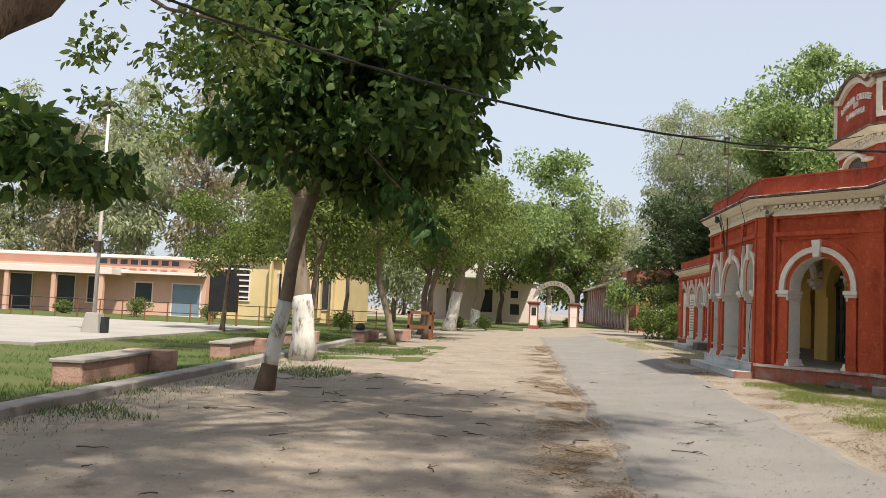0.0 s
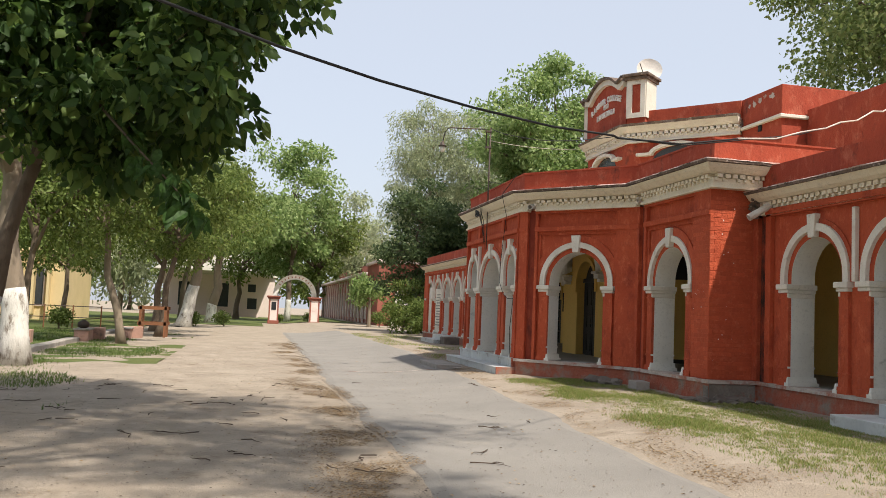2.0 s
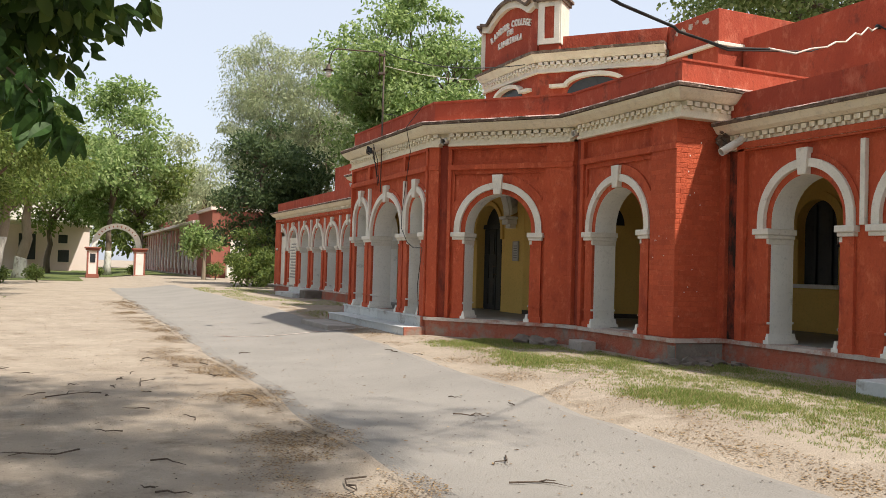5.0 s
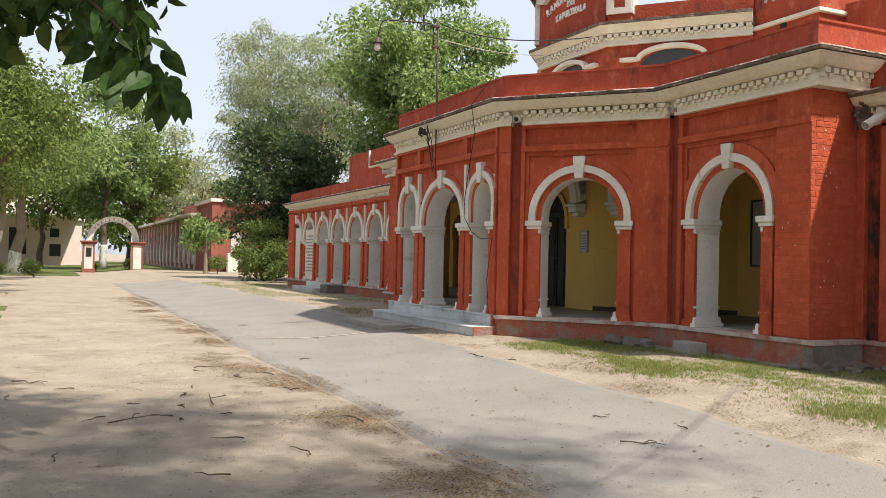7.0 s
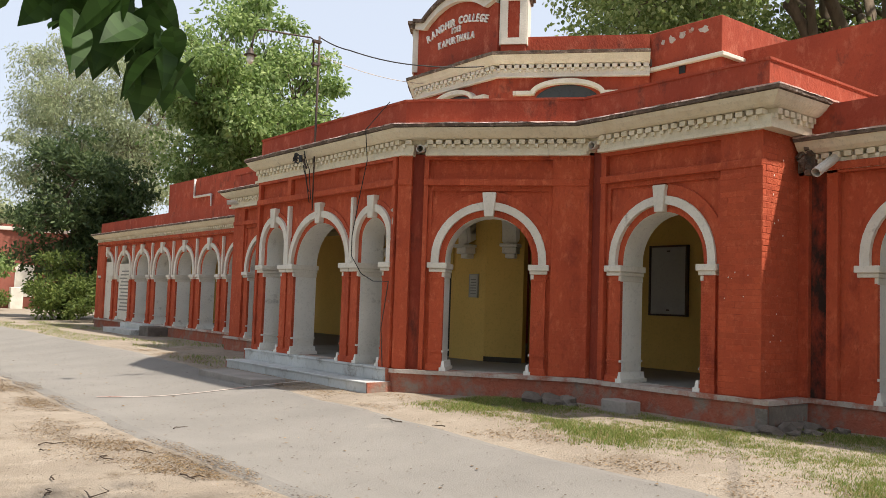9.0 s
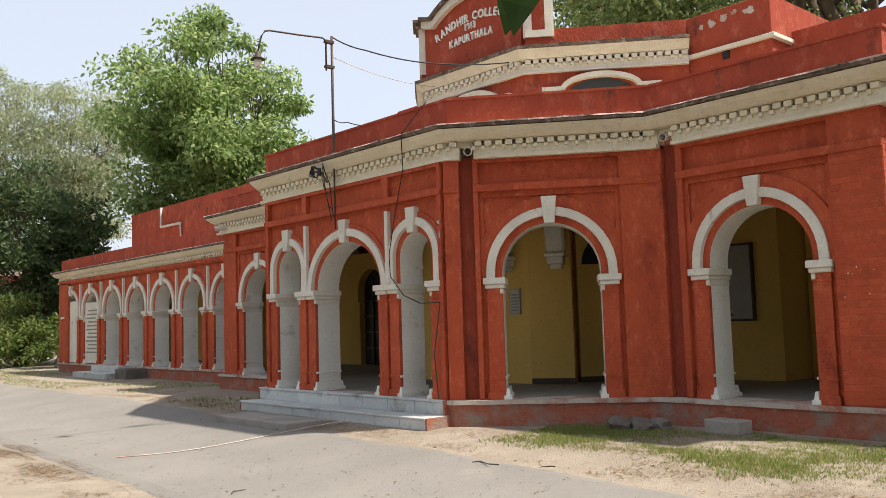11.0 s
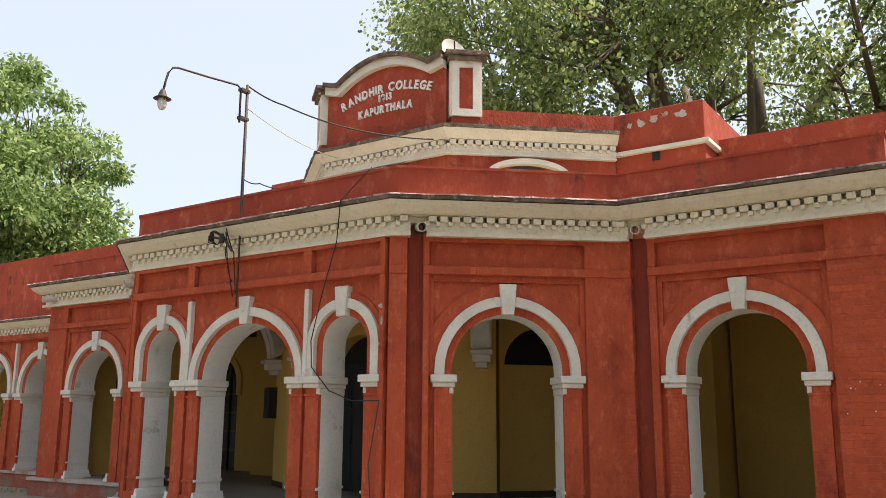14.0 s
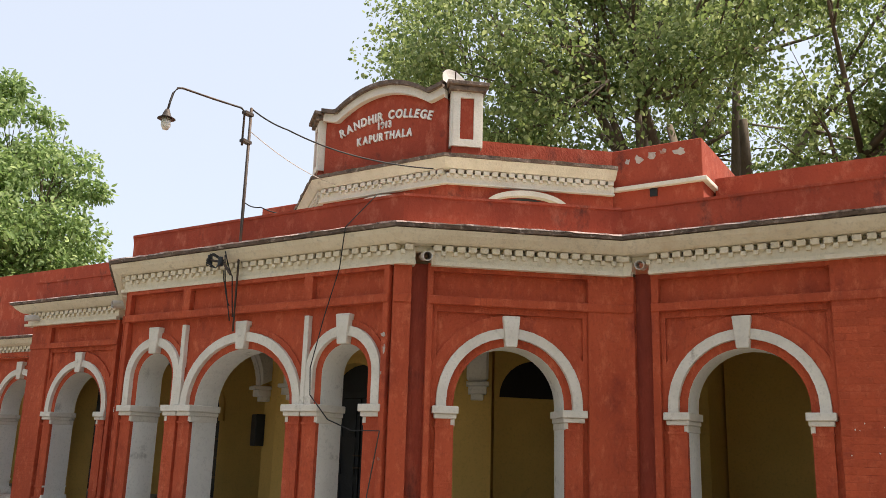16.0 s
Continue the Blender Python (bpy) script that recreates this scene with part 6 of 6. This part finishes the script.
# dentils of the cornices: broad blocks under the soffit, small ones beneath their gaps
DENT = ((0.0465, 0.118, 0.066), (0.026, 0.105, 0.052))     # half width, depth, height
dent = [Shape().box(-w, w, 0.0, d, 0.0, h).mesh("dentil", CREAM, bevel=0.004) for w, d, h in DENT]
def dentils(pts, z, owner_label, single_parts, pitch=0.138, o=-0.011, mat=CREAM):
    joined = Shape()
    dr = random.Random(int(z * 1000))
    for a, b in zip(pts, pts[1:]):
        F = facing(a, b)
        L = (Vector(b) - Vector(a)).length
        n = max(1, round(L / pitch))
        for row, (zz, off) in enumerate(((z + 0.077, 0.0), (z + 0.024, 0.5))):
            w, d, h = DENT[row]
            for i in range(n):
                u = (i + 0.5 + off) * L / n + dr.uniform(-0.004, 0.004)
                if u > L or (row and dr.random() < 0.06):
                    continue
                m = F @ Matrix.Translation((u, o, zz + dr.uniform(-0.003, 0.003)))
                if single_parts:
                    part("dentil", dent[row], None, building, m=m)
                else:
                    c = [(m @ Vector(q)).to_tuple() for q in ((-w, 0, 0), (w, 0, 0), (w, d, 0), (-w, d, 0), (-w, 0, h), (w, 0, h), (w, d, h), (-w, d, h))]
                    k = len(joined.v)
                    joined.v += c
                    for q in ((0, 3, 2, 1), (2, 3, 7, 6), (0, 4, 7, 3), (1, 2, 6, 5)):
                        joined.f.append(tuple(k + j for j in q)), joined.m.append(0)
    if joined.v:
        part("dentil_course", joined, mat, building)["kind"] = "stuff"
dentils(cornice_runs[0][1:], 3.895, "", True)
dentils(cornice_runs[1], 3.895, "", True)
dentils(cornice_runs[2][:3], 3.895, "", True)
dentils(cornice_runs[2][2:], 3.895, "", False)
dentils(cornice_runs[3], 3.895, "", False)
dentils(cornice_runs[4][:2], 3.895, "", False)
dentils([(HX, CE[1]), CE], 3.895, "", False)
dentils([(AX, E_[1] - 14), (AX, E_[1])], 3.44, "", False)
dentils([(AX, EL[1]), (AX, EL[1] + LA)], 3.44, "", False)
dentils(drum_line, 5.885, "", False, mat=WHITE)

# ---------------------------------------------------------------- grass, litter, twigs
def blades(name, n, where, size, mat, label, seed, lean=0.5, width=0.12, kind="stuff"):
    rg = np.random.RandomState(seed)
    v = np.empty((n, 3, 3))
    for i in range(n):
        x, y, s = where(rg)
        h = size * rg.uniform(0.5, 1.3) * s
        a = rg.uniform(0, 6.283)
        w = h * width
        z = level(x) - 0.005
        d = np.array([rg.normal() * lean * h, rg.normal() * lean * h, h])
        v[i] = [(x - w * math.cos(a), y - w * math.sin(a), z), (x + w * math.cos(a), y + w * math.sin(a), z), (x + d[0], y + d[1], z + d[2])]
    me = bpy.data.meshes.new(name)
    me.from_pydata(v.reshape(-1, 3).tolist(), [], [(3 * i, 3 * i + 1, 3 * i + 2) for i in range(n)])
    me.materials.append(mat)
    return tagged(new(name, me), label, "grass", "", kind)


def near_strip(rg):
    while True:
        y = rg.uniform(3.0, 18.4)
        x = rg.uniform(4.3, 7.6)
        m = noise.noise(Vector((x * 1.1, y * 0.7, 2.0))) + 0.5 * noise.noise(Vector((x * 3.2, y * 3.0, 7.0)))
        lim = min(6.85, 5.28 + max(0.0, 19.3 - y) * 0.98) if y > 14.6 else 7.6
        edge = min(1.0, max(0.0, (x - road_right(y) - 0.35) / 0.7)) * min(1.0, max(0.0, (lim - x) / 0.35))
        k = min(1.0, max(0.03, 0.20 + 0.22 * min(1.0, max(0.0, (x - road_right(y) - 0.6) / 1.2)) + 0.62 * m + 0.70 * noise.noise(Vector((x * 9, y * 9, 1.0))))) * edge
        if rg.rand() < k:
            return x, y, 0.7 + 0.7 * max(0, m)


def far_strip(rg):
    while True:
        x, y = rg.uniform(4.6, 7.6), rg.uniform(24.5, 48)
        if noise.noise(Vector((x * 0.7, y * 0.3, 4.0))) > -0.02 and not (x > 6.8 and y < 30):
            return x, y, 0.8


def west(rg):
    while True:
        y = rg.uniform(5, 45)
        x = -6.5 - rg.exponential(3.0)
        if noise.noise(Vector((x * 0.5, y * 0.5, 9.0))) > -0.2 and x > -26 and not (x < -12.4 and 21.5 < y < 44):
            return x, y, 1.0


def feet(rg):
    while True:
        x, y = rg.uniform(-6.0, -2.4), rg.uniform(10, 46)
        m = noise.noise(Vector((x * 0.6, y * 0.35, 12.0)))
        if m > (-0.1 if 22 < y < 34 else 0.2) and x < -3.6 + 0.8 * math.sin(y * 0.5):
            return x, y, 0.8


def kerbside(rg):
    y = rg.uniform(4, 26)
    return -5.72 + abs(rg.normal(0, 0.5)), y, 0.6 + 0.5 * rg.rand()


blades("grass_strip", 190000, near_strip, 0.04, GRASS, "thin green and dry grass along the building", 1)
blades("grass_strip", 7000, far_strip, 0.07, GRASS, "dry grass before the far arcade", 2)
blades("lawn_grass", 36000, west, 0.11, LAWNGRASS, "uneven lawn grass", 3)
blades("lawn_grass", 9000, feet, 0.09, LAWNGRASS, "grass round the tree feet", 4)
blades("kerb_grass", 3500, kerbside, 0.06, LAWNGRASS, "sparse grass along the kerb", 5)


def litter(name, n, where, size, mat, label, seed):
    rg = np.random.RandomState(seed)
    v, f = [], []
    for i in range(n):
        x, y = where(rg)
        s, a, t = size * rg.uniform(0.5, 1.4), rg.uniform(0, 6.283), rg.uniform(0, 0.5)
        z = level(x) + (0.043 if road_left(y) < x < road_right(y) else 0.008)
        c, d = math.cos(a), math.sin(a)
        k = len(v)
        for p, q, r in ((-0.5, 0, 0.0), (0, 0.25, t * 0.5), (0.5, 0, 0.1 * t), (0, -0.25, 0.25 * t)):
            v.append((x + s * (p * c - q * d), y + s * (p * d + q * c), z + s * r))
        f += [(k, k + 1, k + 2), (k, k + 2, k + 3)]
    me = bpy.data.meshes.new(name)
    me.from_pydata(v, [], f)
    me.materials.append(mat)
    return tagged(new(name, me), label, "leaf litter", "", "stuff")


def road_edge(rg):
    while True:
        y = 2 + 36 * rg.rand() ** 1.5
        x = road_left(y) - 0.26 + rg.normal(0, 0.34)
        m = noise.noise(Vector((x * 1.3, y * 0.8, 30.0))) + 0.5 * noise.noise(Vector((x * 4.1, y * 3.1, 11.0)))
        if rg.rand() < 1.5 * m + 0.30 and x < road_left(y) + 0.10 + 0.5 * max(0, m):
            return x, y


def anywhere(rg):
    return rg.uniform(-5.5, 6.5), rg.uniform(1, 34)


def right_edge(rg):
    while True:
        y = rg.uniform(2, 30)
        x = road_right(y) + abs(rg.normal(0, 0.7))
        if rg.rand() < 0.25 + 1.6 * noise.noise(Vector((x * 1.7, y * 1.1, 51.0))):
            return x, y


litter("leaf_litter", 40000, road_edge, 0.022, DRYLEAF, "drift of dry brown leaves along the drive's edge", 11)
litter("leaf_litter", 30000, road_edge, 0.020, DEADLEAF, "dark rotted leaf bits along the drive's edge", 15)


def road_lip(rg):
    while True:
        y = 1 + 40 * rg.rand() ** 1.3
        if rg.rand() < 0.15 + 1.5 * noise.noise(Vector((4.0, y * 1.9, 61.0))):
            return road_left(y) + rg.normal(0.02, 0.06), y


litter("edge_crumbs", 5000, road_lip, 0.022, STONE, "dark crumbs broken off the drive's edge", 16)
litter("leaf_litter", 1800, anywhere, 0.04, DRYLEAF, "scattered dry leaves on the sand", 12)
litter("leaf_litter", 13000, right_edge, 0.026, DRYLEAF, "dry leaves beside the drive", 13)

litter("ground_debris", 17000, anywhere, 0.022, DEADLEAF, "tiny dark bits of bark and leaf on the ground", 14)

rt = random.Random(41)
for i in range(84):
    y = rt.uniform(4.0, 19.0)
    x = rt.uniform(-4.5, 1.0) if i % 9 else rt.uniform(1.3, 4.0)
    L = rt.uniform(0.10, 0.38) if i % 4 else rt.uniform(0.35, 0.75)
    a = rt.uniform(0, 6.28)
    pts, z0 = [], level(x) + (0.047 if x > road_left(y) else 0.018)
    for k in range(5):
        pts.append((L * (k / 4 - 0.5), 0.42 * L * noise.noise(Vector((i * 1.37 + 0.3, k * 0.55, 0.4))), 0.006 * (k % 2)))
    tw = thing("twig", "fallen dry twig on the ground", "twig", (x, y, z0), math.degrees(a), group="fallen twigs")
    part("stick", Shape().tube(pts, [0.0075, 0.0065, 0.0055, 0.004, 0.0015], 5), DEADWOOD, tw)
    if L > 0.35:
        part("side_shoot", Shape().tube([pts[2], (pts[2][0] + 0.12 * L, 0.16 * L, 0.02), (pts[2][0] + 0.28 * L, 0.22 * L, 0.01)], [0.007, 0.005, 0.003], 5), DEADWOOD, tw)

# ---------------------------------------------------------------- bricks that show through the limewash
BRICKRED = surface("limewashed_brick", (0.50, 0.096, 0.040), (0.40, 0.070, 0.030), 0.9, 30, 2.2, 0.7, (0.30, 0.05, 0.026), 0.58, 3.0, random_tone=0.10, mottle=(0.56, 0.14, 0.07), mottle_scale=8.0)
brick_meshes = []
rb_ = random.Random(71)
for i in range(5):
    bs = Shape().box(-0.111, 0.111, -0.01, 0.0035, -0.0335, 0.0335, 0, 0.0)
    bs.v = [(x + rb_.uniform(-0.004, 0.004), y if y < 0 else y + rb_.uniform(-0.0015, 0.0015), z + rb_.uniform(-0.0025, 0.0025)) for x, y, z in bs.v]
    brick_meshes.append(bs.mesh("brick", BRICKRED, bevel=0.003))


def brickwork(owner, u0, u1, z0, z1, out):
    """Courses of 0.075 m in half bond, cut at the ends."""
    row, z = 0, z0 + 0.0375
    while z + 0.033 < z1:
        u = u0 - (0.0 if row % 2 else 0.116)
        while u < u1:
            a, b = max(u, u0), min(u + 0.232, u1)
            if b - a > 0.05:
                part("brick", brick_meshes[rb_.randrange(5)], None, owner, m=Matrix.Translation(((a + b) / 2, out + rb_.uniform(-0.002, 0.001), z)) @ Matrix.Diagonal(((b - a - 0.006) / 0.222, 1, 1, 1)))
            u += 0.232
        z += 0.075
        row += 1


brickwork(return_wall, 0.40, 1.292, ZF + 0.01, 3.78, 0.0)
brickwork(pavilion_wall, 0.004, 0.576, ZF + 0.01, 3.36, 0.085)
for owner, c in ((diagonal_wall, LD / 2), (pavilion_wall, 1.51)):
    for k in range(6):                           # chipped bricks on edge over the arch
        part("brick", brick_meshes[k % 5], None, owner, m=Matrix.Translation((c + 0.05 + 0.073 * k, 0.105, 3.41)) @ Matrix.Diagonal((0.28, 1, 1.28, 1)))

# flecks where the wash has chipped off the pier and the return
for k in range(18):
    r = 0.004 + 0.006 * rb_.random()
    chip = Shape().prism([(r * math.cos(q * 0.9) * rb_.uniform(0.5, 1.3), 1.4 * r * math.sin(q * 0.9) * rb_.uniform(0.5, 1.3)) for q in range(7)], 0.0, 0.004)
    on_pier = k % 3 == 0
    u, z = (rb_.uniform(0.08, 0.55), rb_.uniform(1.4, 2.2)) if on_pier else (rb_.uniform(0.75, 1.25), rb_.choice((rb_.uniform(0.9, 1.9), rb_.uniform(2.2, 3.5))))
    part("paint_fleck", chip, LETTERING, pavilion_wall if on_pier else return_wall, m=Matrix(((1, 0, 0, u), (0, 0, 1, 0.0885 if on_pier else 0.0035), (0, 1, 0, z), (0, 0, 0, 1))))
